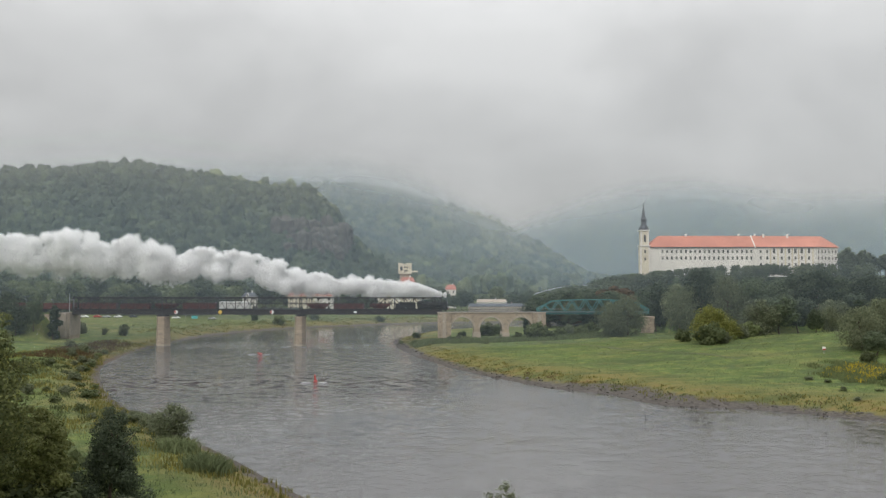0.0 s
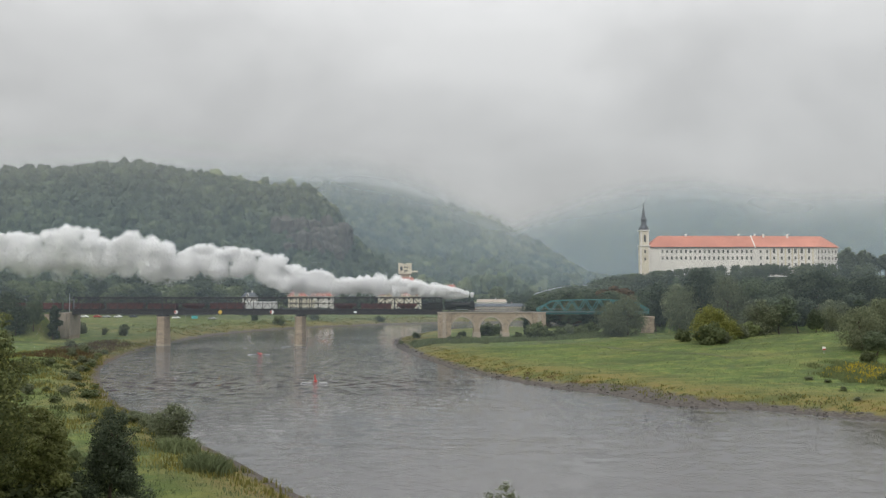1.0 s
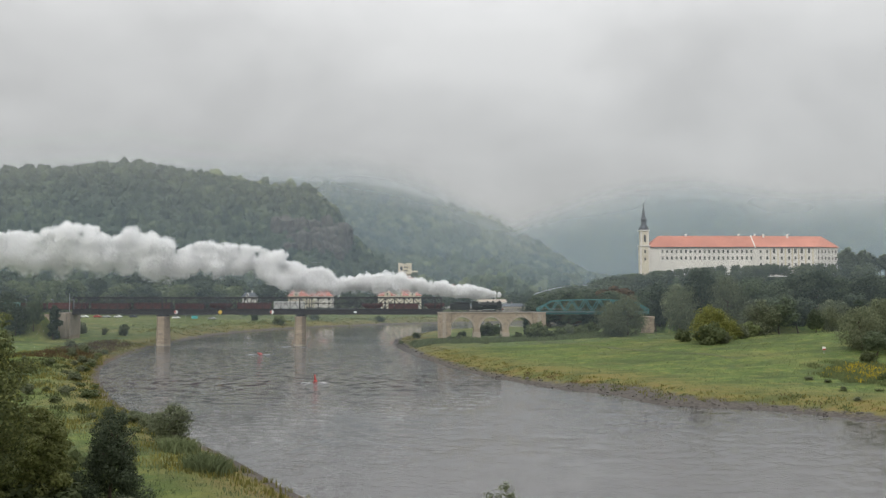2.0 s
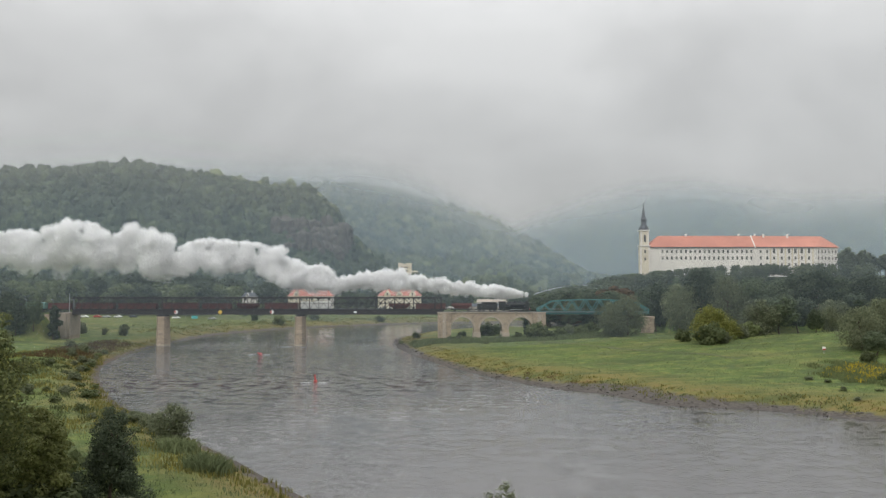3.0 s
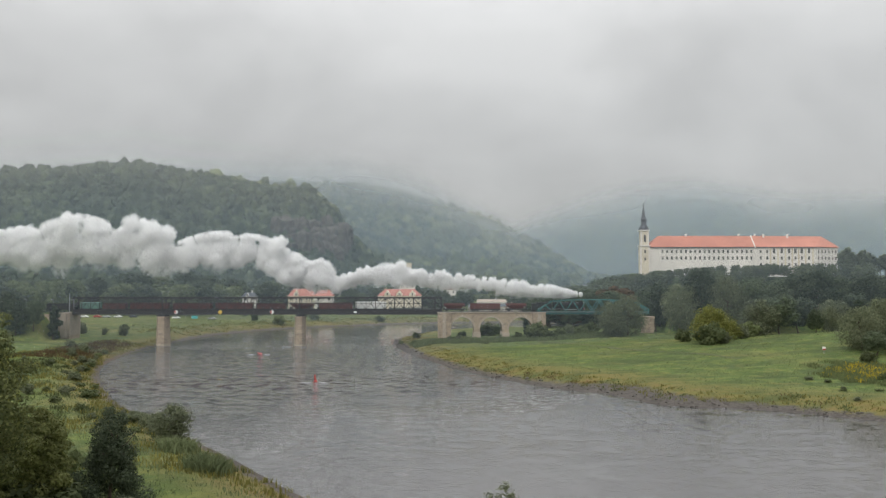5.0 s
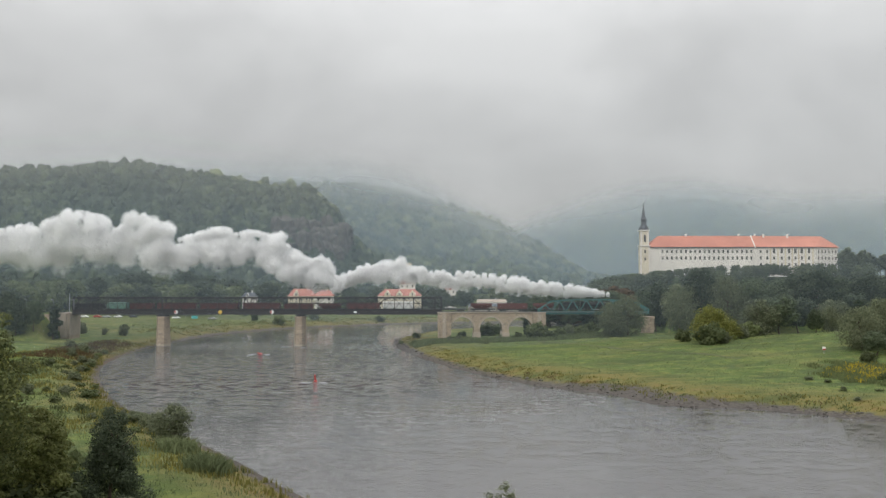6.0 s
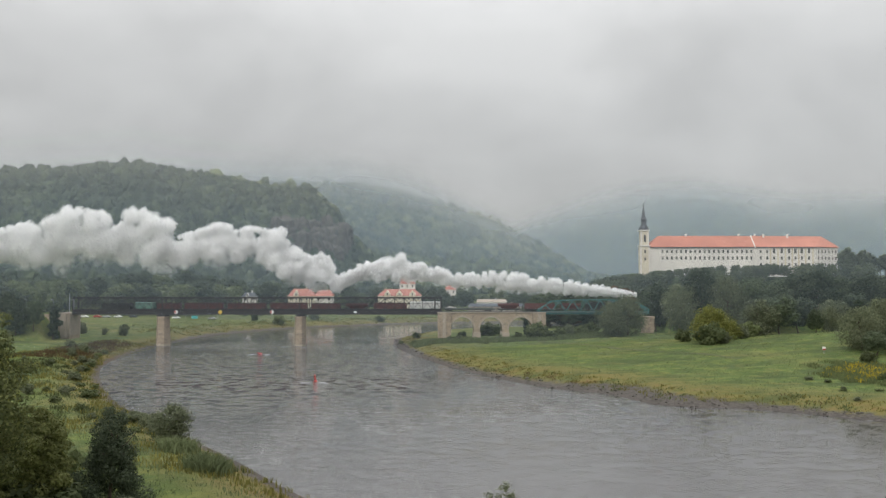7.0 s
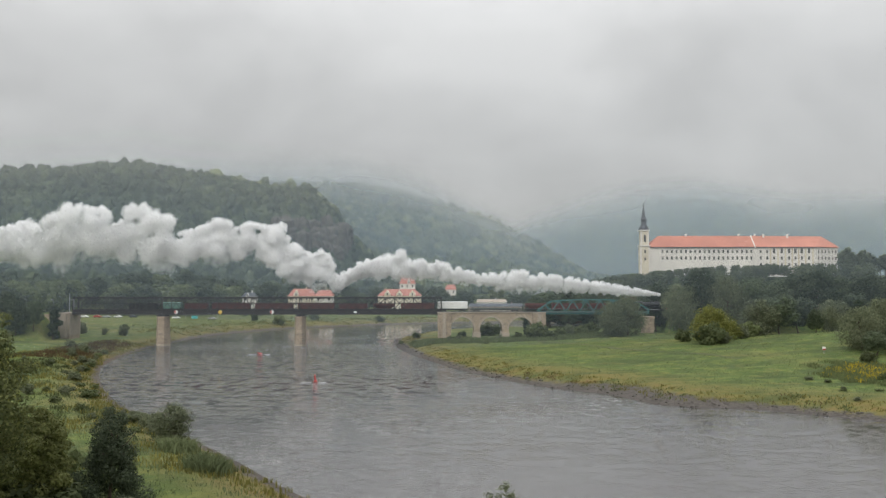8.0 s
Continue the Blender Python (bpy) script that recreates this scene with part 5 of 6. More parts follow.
blades("bank_weeds", "dry yellow-brown weeds along the right bank", WEED, scatter(61, 9000, (-30, 110), (140, 400), 3.0, 11.0, right_of_river), 0.42, 0.6, 9, 61, 0.8, 0.09)
blades("bank_weeds", "dry yellow-green weeds along the left bank", WEED, scatter(62, 8000, (-130, -5), (88, 360), 0.6, 6.5, left_of_river), 0.8, 0.5, 9, 62, 0.5, 0.07)
blades("meadow_tufts", "rough green grass tufts on the right meadow", REED, scatter(63, 5200, (-10, 130), (165, 335), 7.0, 200, right_of_river), 0.28, 0.7, 7, 63, broad=0.07, category="grass")
blades("meadow_tufts", "rough green grass tufts on the left bank", REED, scatter(64, 7000, (-120, -8), (75, 300), 4.0, 45, left_of_river), 0.45, 0.7, 7, 64, 0.6, 0.05, category="grass")
blades("brown_weeds", "tall yellow-green weeds between the arches and the meadow", REED, scatter(65, 2600, (-14, 66), (312, 331), 5, 200), 1.1, 0.6, 8, 65, 0.5, 0.08)
blades("brown_weeds", "brown withered weeds on the left bank", LEAF_RUST, scatter(66, 1500, (-130, -92), (255, 325), 5, 26, left_of_river), 1.0, 0.6, 10, 66)
blades("brown_weeds", "low brown weeds on the right bank", LEAF_RUST, scatter(72, 700, (10, 100), (150, 250), 4, 10, lambda x, y: right_of_river(x, y) * (np.sin(x * 0.35 + y * 0.2) > 0.45)), 0.55, 0.7, 10, 72, 0.6, 0.08)
blades("green_weeds", "dark green docks along the right bank", LEAF_SHRUB, scatter(77, 2600, (5, 112), (140, 270), 2.5, 10, lambda x, y: right_of_river(x, y) * (np.sin(x * 0.27 + 1.1) * np.sin(y * 0.23 + x * 0.1) > 0.1)), 0.55, 0.8, 10, 77, 0.8, 0.1)
blades("bank_weeds", "rough weeds on the far bank", WEED, scatter(73, 2600, (-150, 70), (380, 570), 1.5, 30, lambda x, y: ((x < -85) | (y > 455)).astype(float)), 0.8, 0.9, 8, 73, 0.6, 0.12)
blades("meadow_tufts", "green grass tufts on the far bank", REED, scatter(74, 2600, (-160, 70), (380, 590), 3, 50, lambda x, y: ((x < -85) | (y > 455)).astype(float)), 0.7, 1.0, 8, 74, 0.6, 0.12, "grass")
blades("brown_weeds", "olive and yellow weeds standing in patches on the left bank", WEED, scatter(75, 5200, (-135, -20), (95, 330), 3, 30, lambda x, y: left_of_river(x, y) * (np.sin(x * 0.21 + 1.3 * np.sin(y * 0.11)) * np.sin(y * 0.17 + x * 0.05) > 0.1)), 0.9, 0.7, 10, 75, 0.6, 0.07)
blades("green_weeds", "dark green nettles and docks on the left bank", LEAF_SHRUB, scatter(76, 4200, (-135, -20), (90, 330), 2, 34, lambda x, y: left_of_river(x, y) * (np.sin(x * 0.16 + 2 + np.sin(y * 0.09)) * np.sin(y * 0.13 - x * 0.07) > 0.15)), 0.8, 0.7, 10, 76, 0.7, 0.12)
blades("reeds", "dense clump of green reeds at the water's edge", REED, [(-29.5, 106), (-28.6, 106.6), (-30.4, 106.8), (-29.0, 107.6)], 2.1, 0.85, 420, 67, 0.8, 0.06, "reeds")
blades("reeds", "clump of green reeds beside a willow shrub", REED, [(-37.2, 119), (-36.2, 119.5), (-38.0, 119.8)], 1.9, 0.9, 380, 68, 0.8, 0.06, "reeds")
def flower_bed(x, y, reach):
    """A ragged patch, thinning out at its rim."""
    rim = np.hypot((x - 103) / 11.5, (y - 197) / 15) + 0.22 * np.sin(x * 0.8 + y * 0.3) + 0.18 * np.sin(y * 0.55 - x * 0.4)
    return np.clip((1.0 + 0.12 * reach - rim) * 2.5, 0, 1)


blades("yellow_flowers", "patch of tall yellow flowers on the meadow", FLOWER, scatter(69, 1900, (82, 116), (175, 213), 8, 60, lambda x, y: flower_bed(x, y, 0.0)), 1.05, 0.35, 4, 69, 0.6, 0.08, "flowers")
blades("flower_stems", "dark green stems and leaves of the flower patch", LEAF_SHRUB, scatter(70, 2600, (80, 118), (172, 220), 7, 60, lambda x, y: flower_bed(x, y, 2.5)), 0.95, 0.4, 10, 70, 0.6, 0.09)


def make_stones():
    rng = np.random.default_rng(71)
    p = scatter(71, 7000, (-22, 84), (150, 380), -0.6, 3.2, right_of_river)[:1500]
    z = height(p[:, 0], p[:, 1])
    bv, bf = ico(1)
    n = len(p)
    r = rng.uniform(0.1, 0.42, n) * (1 + (rng.random(n) > 0.95))
    P = bv[None] * (1 + rng.normal(0, 0.15, (n, len(bv))))[:, :, None] * r[:, None, None]
    P[:, :, 2] *= 0.6
    P = P + np.stack([p[:, 0], p[:, 1], z + r * 0.2], 1)[:, None]
    faces = (bf[None] + (np.arange(n) * len(bv))[:, None, None]).reshape(-1, 3)
    tagged(piece("shore_stones", array_mesh("shore_stones", P.reshape(-1, 3), faces.tolist()), ROCK), "grey stones scattered along the water's edge", "stones", kind="stuff")


make_stones()


# ---- small things ----
def make_buoy(x, y, tall, lean):
    ob = thing("river_buoy", "red river buoy standing in the current" if tall > 1 else "red river buoy pulled low by the current", "buoy", "river buoys", "", pose(x, y, 0, 4, lean, 0))
    bm = bmesh.new()
    lathe(bm, [(0.4, -0.5), (0.5, 0.0), (0.46, 0.3), (0.26, 0.45)], 14)
    part("float", bm, RED_PAINT, ob)
    bm = bmesh.new()
    lathe(bm, [(0.24, 0.45), (0.2, tall * 0.8), (0.16, tall)], 12)
    part("column", bm, RED_PAINT, ob)
    part("top_mark", boxed((-0.17, 0.17, -0.17, 0.17, tall, tall + 0.3), bevel=0.04), RED_PAINT, ob)


def make_foam(x, y, reach, turn):
    """A low crest of broken water, with ragged edges."""
    rng = np.random.default_rng(int(abs(x * 10 + y)))
    ob = thing("foam_crest", "thin pale crest of broken water on the river", "foam", "foam crests on the river", "", pose(x, y, 0, 0, 0, turn))
    n = 14
    bm = bmesh.new()
    rows = []
    for i in range(n + 1):
        u = i / n
        w = 0.4 * math.sin(math.pi * min(max(u, 0.02), 0.98)) * rng.uniform(0.5, 1.3)
        c = 0.5 * math.sin(u * 3) + rng.normal(0, 0.08)
        rows.append([bm.verts.new((reach * (u - 0.5), c + k * w, h)) for k, h in ((-1, -0.02), (-0.4, 0.025), (0.2, 0.045), (1, -0.02))])
    for a, b in zip(rows, rows[1:]):
        for k in range(3):
            bm.faces.new((a[k], b[k], b[k + 1], a[k + 1]))
    part("crest", bm, FOAM, ob, smooth=True)


for x, y, reach, turn in ((-66.2, 294.5, 3.2, 35), (-61.0, 294.5, 3.2, -35), (-34.2, 212.5, 3.0, 30), (-30.0, 212.5, 3.0, -30),
                          (-61.0, 330.5, 4.0, 20), (-54.0, 329.0, 3.0, -25), (-113.5, 331.0, 3.0, 25), (-100.5, 246.0, 4.0, 8), (-99.5, 238.0, 3.0, 5)):
    make_foam(x, y, reach, turn)
make_buoy(-32.1, 214.4, 1.5, -5)
make_buoy(-63.6, 296.7, 0.9, -62)


def make_bridge_sign(x, kind):
    ob = thing("bridge_sign", {"diamond": "yellow diamond shipping sign on the bridge girder", "half": "red and white shipping sign on the bridge girder", "small": "small white sign on the bridge girder"}[kind], "sign", "", "", pose(x, 334.62, 13.3))
    bm = bmesh.new()
    if kind == "small":
        box(bm, -0.6, 0.6, -0.05, 0.05, -0.3, 0.3)
        part("board", bm, WHITE_PAINT, ob)
        part("bracket", boxed((-0.1, 0.1, 0.05, 0.33, -0.1, 0.1)), IRON, ob)
        return
    a = 0.95
    pts = [(0, -a), (a, 0), (0, a), (-a, 0)]
    f = [bm.verts.new((x0, -0.05, z0)) for x0, z0 in pts]
    b = [bm.verts.new((x0, 0.05, z0)) for x0, z0 in pts]
    bm.faces.new(f), bm.faces.new(b[::-1])
    for i in range(4):
        bm.faces.new((f[i], b[i], b[(i + 1) % 4], f[(i + 1) % 4]))
    part("board", bm, YELLOW_PAINT if kind == "diamond" else WHITE_PAINT, ob)
    if kind == "half":
        bm = bmesh.new()
        vs = [bm.verts.new(p) for p in ((-0.05, -0.06, a * 0.9), (-a * 0.95, -0.06, 0), (-0.05, -0.06, -a * 0.9))]
        bm.faces.new(vs)
        part("red_half", bm, RED_PAINT, ob)
    part("bracket", boxed((-0.1, 0.1, 0.05, 0.33, -0.1, 0.1)), IRON, ob)


for x, k in ((-105.2, "half"), (-87.8, "diamond"), (-67.4, "half"), (-34.6, "small")):
    make_bridge_sign(x, k)


def make_lamp(x, y, tall, z=None, arm=1.2):
    z = bank_z(x, y) if z is None else z
    ob = thing("street_lamp", "slim grey street lamp with a flat head", "street lamp", "street lamps", "", pose(x, y, z))
    bm = bmesh.new()
    tube(bm, (0, 0, -0.3), (0, 0, tall), 0.11, 0.06, 8)
    part("pole", bm, GREY_METAL, ob)
    bm = bmesh.new()
    beam(bm, (0, 0, tall - 0.05), (arm, 0, tall + 0.15), 0.06, 0.06)
    part("arm", bm, GREY_METAL, ob)
    part("lamp_head", boxed((arm - 0.1, arm + 0.8, -0.16, 0.16, tall + 0.08, tall + 0.24), bevel=0.04), WHITE_PAINT, ob)


make_lamp(-169.6, 346, 9, 9.0, -0.8)
make_lamp(-158.8, 346, 9, 9.0, -0.8)
make_lamp(131, 341.5, 5.8)
make_lamp(-100, 520, 7)
mast = thing("signal_mast", "slim grey railway mast at the end of the bridge", "mast", m=pose(-146.9, 334.0, 12.9))
mast_pole = bmesh.new()
tube(mast_pole, (0, 0, 0), (0, 0, 7.6), 0.14, 0.1, 8)
part("pole", mast_pole, GREY_METAL, mast)
part("cross_arm", boxed((-0.1, 1.8, -0.06, 0.06, 5.2, 5.35), (1.7, 1.82, -0.06, 0.06, 1.5, 5.2)), GREY_METAL, mast)
stack = thing("concrete_chimney", "slender pale concrete chimney rising from the wood", "chimney", m=pose(152.8, 347, bank_z(152.8, 347)))
stack_bm = bmesh.new()
stack_top = 24.6 - bank_z(152.8, 347)
lathe(stack_bm, [(0.7, -1), (0.5, stack_top - 0.8), (0.58, stack_top - 0.7), (0.58, stack_top)], 14)
part("shaft", stack_bm, PALE_STONE, stack)


def make_track():
    """A worn earth path across the meadow."""
    verts, faces = [], []
    n = 60
    for i in range(n + 1):
        u = i / n
        x, y = 34 + 46 * u, 308 - 80 * u + 2.5 * math.sin(u * 9)
        half = 0.45 + 0.15 * math.sin(u * 31)
        for side in (-1, 1):
            px, py = x + side * half, y + side * half * 0.55
            verts.append((px, py, bank_z(px, py) + 0.12))
    for i in range(n):
        faces.append((2 * i, 2 * i + 1, 2 * i + 3, 2 * i + 2))
    tagged(piece("path", array_mesh("path", verts, faces, True), EARTH), "worn dark earth path across the meadow", "path", kind="structure")


make_track()


def make_post_sign(x, y):
    ob = thing("river_sign", "small red and white sign board on a post in the meadow", "sign", m=pose(x, y, bank_z(x, y)))
    bm = bmesh.new()
    tube(bm, (0, 0, -0.3), (0, 0, 1.8), 0.05, 0.05, 6)
    part("post", bm, GREY_METAL, ob)
    part("board", boxed((-0.45, 0.45, -0.1, -0.06, 1.0, 1.9)), WHITE_PAINT, ob)
    part("red_band", boxed((-0.45, 0.45, -0.115, -0.1, 1.0, 1.35)), RED_PAINT, ob)


make_post_sign(102.5, 229)


def make_car(x, y, paint, label, turn=0):
    ob = thing("parked_car", label, "car", "parked cars across the river", "", pose(x, y, bank_z(x, y), 0, 0, turn))
    bm = bmesh.new()
    pts = [(-2.1, 0.35), (2.1, 0.35), (2.15, 0.75), (1.2, 0.92), (0.6, 1.42), (-1.2, 1.45), (-2.0, 0.95), (-2.15, 0.7)]
    a = [bm.verts.new((px, -0.85, pz)) for px, pz in pts]
    b = [bm.verts.new((px, 0.85, pz)) for px, pz in pts]
    bm.faces.new(a), bm.faces.new(b[::-1])
    for i in range(len(pts)):
        bm.faces.new((a[i], b[i], b[(i + 1) % len(pts)], a[(i + 1) % len(pts)]))
    part("body", bm, paint, ob)
    for s in (-0.86, 0.86):
        part("side_window", boxed((-1.3, 0.6, s - 0.01, s + 0.01, 0.98, 1.35)), GLASS_DARK, ob)
        for wx in (-1.35, 1.35):
            bm = bmesh.new()
            tube(bm, (wx, s - 0.1, 0.32), (wx, s + 0.1, 0.32), 0.32, 0.32, 12)
            part("wheel", bm, BLACK_STEEL, ob)


for x, y, p, l in ((-150, 478, WHITE_PAINT, "white car parked on the far bank"), (-190, 480, GREY_METAL, "grey car parked on the far bank"), (-196, 482, RED_PAINT, "red car parked on the far bank"),
                   (-203, 481, WHITE_PAINT, "white car parked on the far bank"), (-185, 484, WHITE_PAINT, "white car parked on the far bank"), (-176, 483, SLATE, "dark car parked on the far bank"), (-132, 486, GREY_METAL, "grey car parked on the far bank")):
    make_car(x, y, p, l, (x * 13) % 14 - 7)
stall = thing("market_stall", "turquoise stall with a white awning on the far bank", "stall", m=pose(-142, 486, bank_z(-142, 486)))
part("counter", boxed((-1.6, 1.6, -1, 1, 0, 1.6), bevel=0.05), TEAL_CLOTH, stall)
part("awning", boxed((-5, 1.9, -1.4, 1.4, 2.4, 2.6), bevel=0.05), WHITE_PAINT, stall)
for px in (-4.8, -1.8, 1.7):
    part("pole", boxed((px - 0.06, px + 0.06, -1.3, -1.2, 0, 2.4)), GREY_METAL, stall)


# ---- the train ----
SPEED, NOSE = 10.8, 2.4


def wheel_mesh(r, spokes):
    bm = bmesh.new()
    tube(bm, (0, -0.07, 0), (0, 0.07, 0), r * 0.22, r * 0.22, 10)
    n = 20
    for i in range(n):
        a0, a1 = i * math.tau / n, (i + 1) * math.tau / n
        vs = [bm.verts.new((q * math.cos(a), y, q * math.sin(a))) for a in (a0, a1) for q in (r * 0.84, r) for y in (-0.07, 0.07)]
        for f in ((0, 2, 3, 1), (4, 5, 7, 6), (0, 4, 6, 2), (1, 3, 7, 5), (0, 1, 5, 4), (2, 6, 7, 3)):
            bm.faces.new([vs[k] for k in f])
    for i in range(spokes):
        a = i * math.tau / spokes
        beam(bm, (0, 0, 0), (r * 0.86 * math.cos(a), 0, r * 0.86 * math.sin(a)), 0.06, 0.09)
    return bm


def add_wheels(ob, xs, r, spokes=8, name="wheel"):
    for x in xs:
        for y in (-0.75, 0.75):
            w = part(name, wheel_mesh(r, spokes), BLACK_STEEL, ob)
            w.location = (x, y, r)
            WHEELS.append((w, r))


def add_buffers(ob, x0, x1):
    for x, s in ((x0, 1), (x1, -1)):
        for y in (-0.87, 0.87):
            bm = bmesh.new()
            tube(bm, (x + s * 0.45, y, 1.05), (x + s * 0.05, y, 1.05), 0.09, 0.09, 8)
            tube(bm, (x + s * 0.06, y, 1.05), (x, y, 1.05), 0.24, 0.24, 10)
            part("buffer", bm, BLACK_STEEL, ob)


WHEELS, VEHICLES = [], []


def vehicle(name, label, category, back, length, group=""):
    ob = thing(name, label, category, group)
    VEHICLES.append((ob, back))
    return ob


def make_engine():
    ob = vehicle("steam_engine", "black steam locomotive with a long boiler", "locomotive", 0.0, 13.5)
    bm = bmesh.new()
    tube(bm, (-9.6, 0, 2.75), (-1.6, 0, 2.75), 0.98, 0.92, 20)
    part("boiler", bm, BLACK_STEEL, ob)
    bm = bmesh.new()
    tube(bm, (-1.65, 0, 2.75), (-0.75, 0, 2.75), 0.99, 0.99, 20)
    tube(bm, (-0.76, 0, 2.75), (-0.6, 0, 2.75), 0.8, 0.6, 20)
    part("smokebox", bm, BLACK_STEEL, ob)
    bm = bmesh.new()
    lathe(bm, [(0.5, 3.6), (0.42, 3.8), (0.4, 4.2), (0.48, 4.32)], 14, (-1.5, 0, 0))
    part("chimney", bm, BLACK_STEEL, ob)
    for x in (-4.0, -6.2):
        bm = bmesh.new()
        lathe(bm, [(0.5, 3.55), (0.48, 3.95), (0.3, 4.15), (0.08, 4.2)], 14, (x, 0, 0))
        part("dome", bm, BLACK_STEEL, ob)
    part("running_board", boxed((-10.2, -0.3, -1.45, 1.45, 1.72, 1.82)), BLACK_STEEL, ob)
    for y in (-1.42, 1.36):
        part("smoke_deflector", boxed((-2.6, -0.8, y, y + 0.06, 1.85, 3.9), bevel=0.02), BLACK_STEEL, ob)
        bm = bmesh.new()
        tube(bm, (-2.2, y, 0.95), (-1.0, y, 0.95), 0.38, 0.38, 14)
        part("cylinder", bm, BLACK_STEEL, ob)
        part("coupling_rod", boxed((-8.2, -3.4, y - 0.05, y + 0.05, 0.78, 0.95)), GREY_METAL, ob)
    part("cab", boxed((-12.6, -10.0, -1.45, 1.45, 1.5, 3.7), bevel=0.06), BLACK_STEEL, ob)
    for y in (-1.47, 1.47):
        part("cab_window", boxed((-12.0, -10.8, y - 0.012, y + 0.012, 2.7, 3.4)), GLASS_DARK, ob)
    bm = bmesh.new()
    tube(bm, (-12.8, 0, 2.5), (-9.8, 0, 2.5), 1.62, 1.62, 24)
    for v in bm.verts:
        v.co.z = max(v.co.z, 3.65)
    part("cab_roof", bm, BLACK_STEEL, ob)
    part("frame", boxed((-12.4, -0.5, -0.55, 0.55, 0.7, 1.7)), BLACK_STEEL, ob)
    part("firebox", boxed((-10.4, -8.0, -0.95, 0.95, 1.5, 3.3), bevel=0.3), BLACK_STEEL, ob)
    part("buffer_beam", boxed((-0.5, -0.35, -1.4, 1.4, 0.8, 1.35)), RED_PAINT, ob)
    for x, y, z in ((-0.4, -0.9, 1.7), (-0.4, 0.9, 1.7), (-0.55, 0, 3.6)):
        bm = bmesh.new()
        tube(bm, (x - 0.2, y, z), (x + 0.02, y, z), 0.17, 0.17, 10)
        part("headlamp", bm, WHITE_PAINT, ob)
    add_buffers(ob, -12.8, 0.0)
    add_wheels(ob, (-3.5, -5.0, -6.6, -8.2), 0.78, 12, "driving_wheel")
    add_wheels(ob, (-1.4, -10.6), 0.45, 8)


def make_tender():
    ob = vehicle("tender", "black coal tender behind the steam engine", "tender", 13.0, 8.6)
    part("tank", boxed((-8.2, -0.3, -1.45, 1.45, 1.2, 3.2), bevel=0.08), BLACK_STEEL, ob)
    bm = boxed((-6.6, -0.4, -1.25, 1.25, 3.15, 3.75), bevel=0.25)
    part("coal_bunker", bm, BLACK_STEEL, ob)
    part("frame", boxed((-8.3, -0.2, -1.2, 1.2, 0.8, 1.25)), BLACK_STEEL, ob)
    add_buffers(ob, -8.7, 0.0)
    add_wheels(ob, (-1.3, -3.0, -5.6, -7.3), 0.5)


def wagon_base(ob, n, low=1.05):
    part("underframe", boxed((-n + 0.5, -0.5, -1.25, 1.25, low - 0.2, low + 0.12), (-n + 0.5, -0.5, -1.3, -1.2, low - 0.3, low + 0.15), (-n + 0.5, -0.5, 1.2, 1.3, low - 0.3, low + 0.15)), BLACK_STEEL, ob)
    add_buffers(ob, -n, 0.0)
    if n > 11:
        for c in (-2.6, -n + 2.6):
            part("bogie", boxed((c - 1.35, c + 1.35, -1.0, -0.86, 0.35, 0.75), (c - 1.35, c + 1.35, 0.86, 1.0, 0.35, 0.75), (c - 0.3, c + 0.3, -1, 1, 0.45, 0.85)), BLACK_STEEL, ob)
        add_wheels(ob, (-1.7, -3.5, -n + 1.7, -n + 3.5), 0.46)
    else:
        add_wheels(ob, (-2.0, -n + 2.0), 0.5)


def make_gondola(back, n, tall=2.1, paint=None, label="oxide-red open freight wagon with ribbed steel sides"):
    ob = vehicle("open_wagon", label, "freight wagon", back, n, "open wagons")
    paint = paint or RED_WAGON
    wagon_base(ob, n)
    x0, x1, z0, z1 = -n + 0.6, -0.6, 1.18, 1.18 + tall
    part("floor", boxed((x0, x1, -1.35, 1.35, z0 - 0.02, z0 + 0.1)), paint, ob)
    for y in (-1.4, 1.34):
        part("side_wall", boxed((x0, x1, y, y + 0.06, z0, z1), (x0, x1, y - 0.06, y + 0.12, z1 - 0.12, z1), (x0, x1, y - 0.05, y + 0.11, z0 - 0.03, z0 + 0.12)), paint, ob)
        k = max(int(n / 1.4), 4)
        for i in range(k + 1):
            x = x0 + 0.06 + (x1 - x0 - 0.12) * i / k
            s = -0.1 if y < 0 else 0.06
            part("stake", boxed((x - 0.06, x + 0.06, y + s, y + s + 0.1, z0 + 0.05, z1 - 0.05)), paint, ob)
    for x in (x0, x1 - 0.06):
        part("end_wall", boxed((x, x + 0.06, -1.34, 1.34, z0, z1)), paint, ob)
    return ob


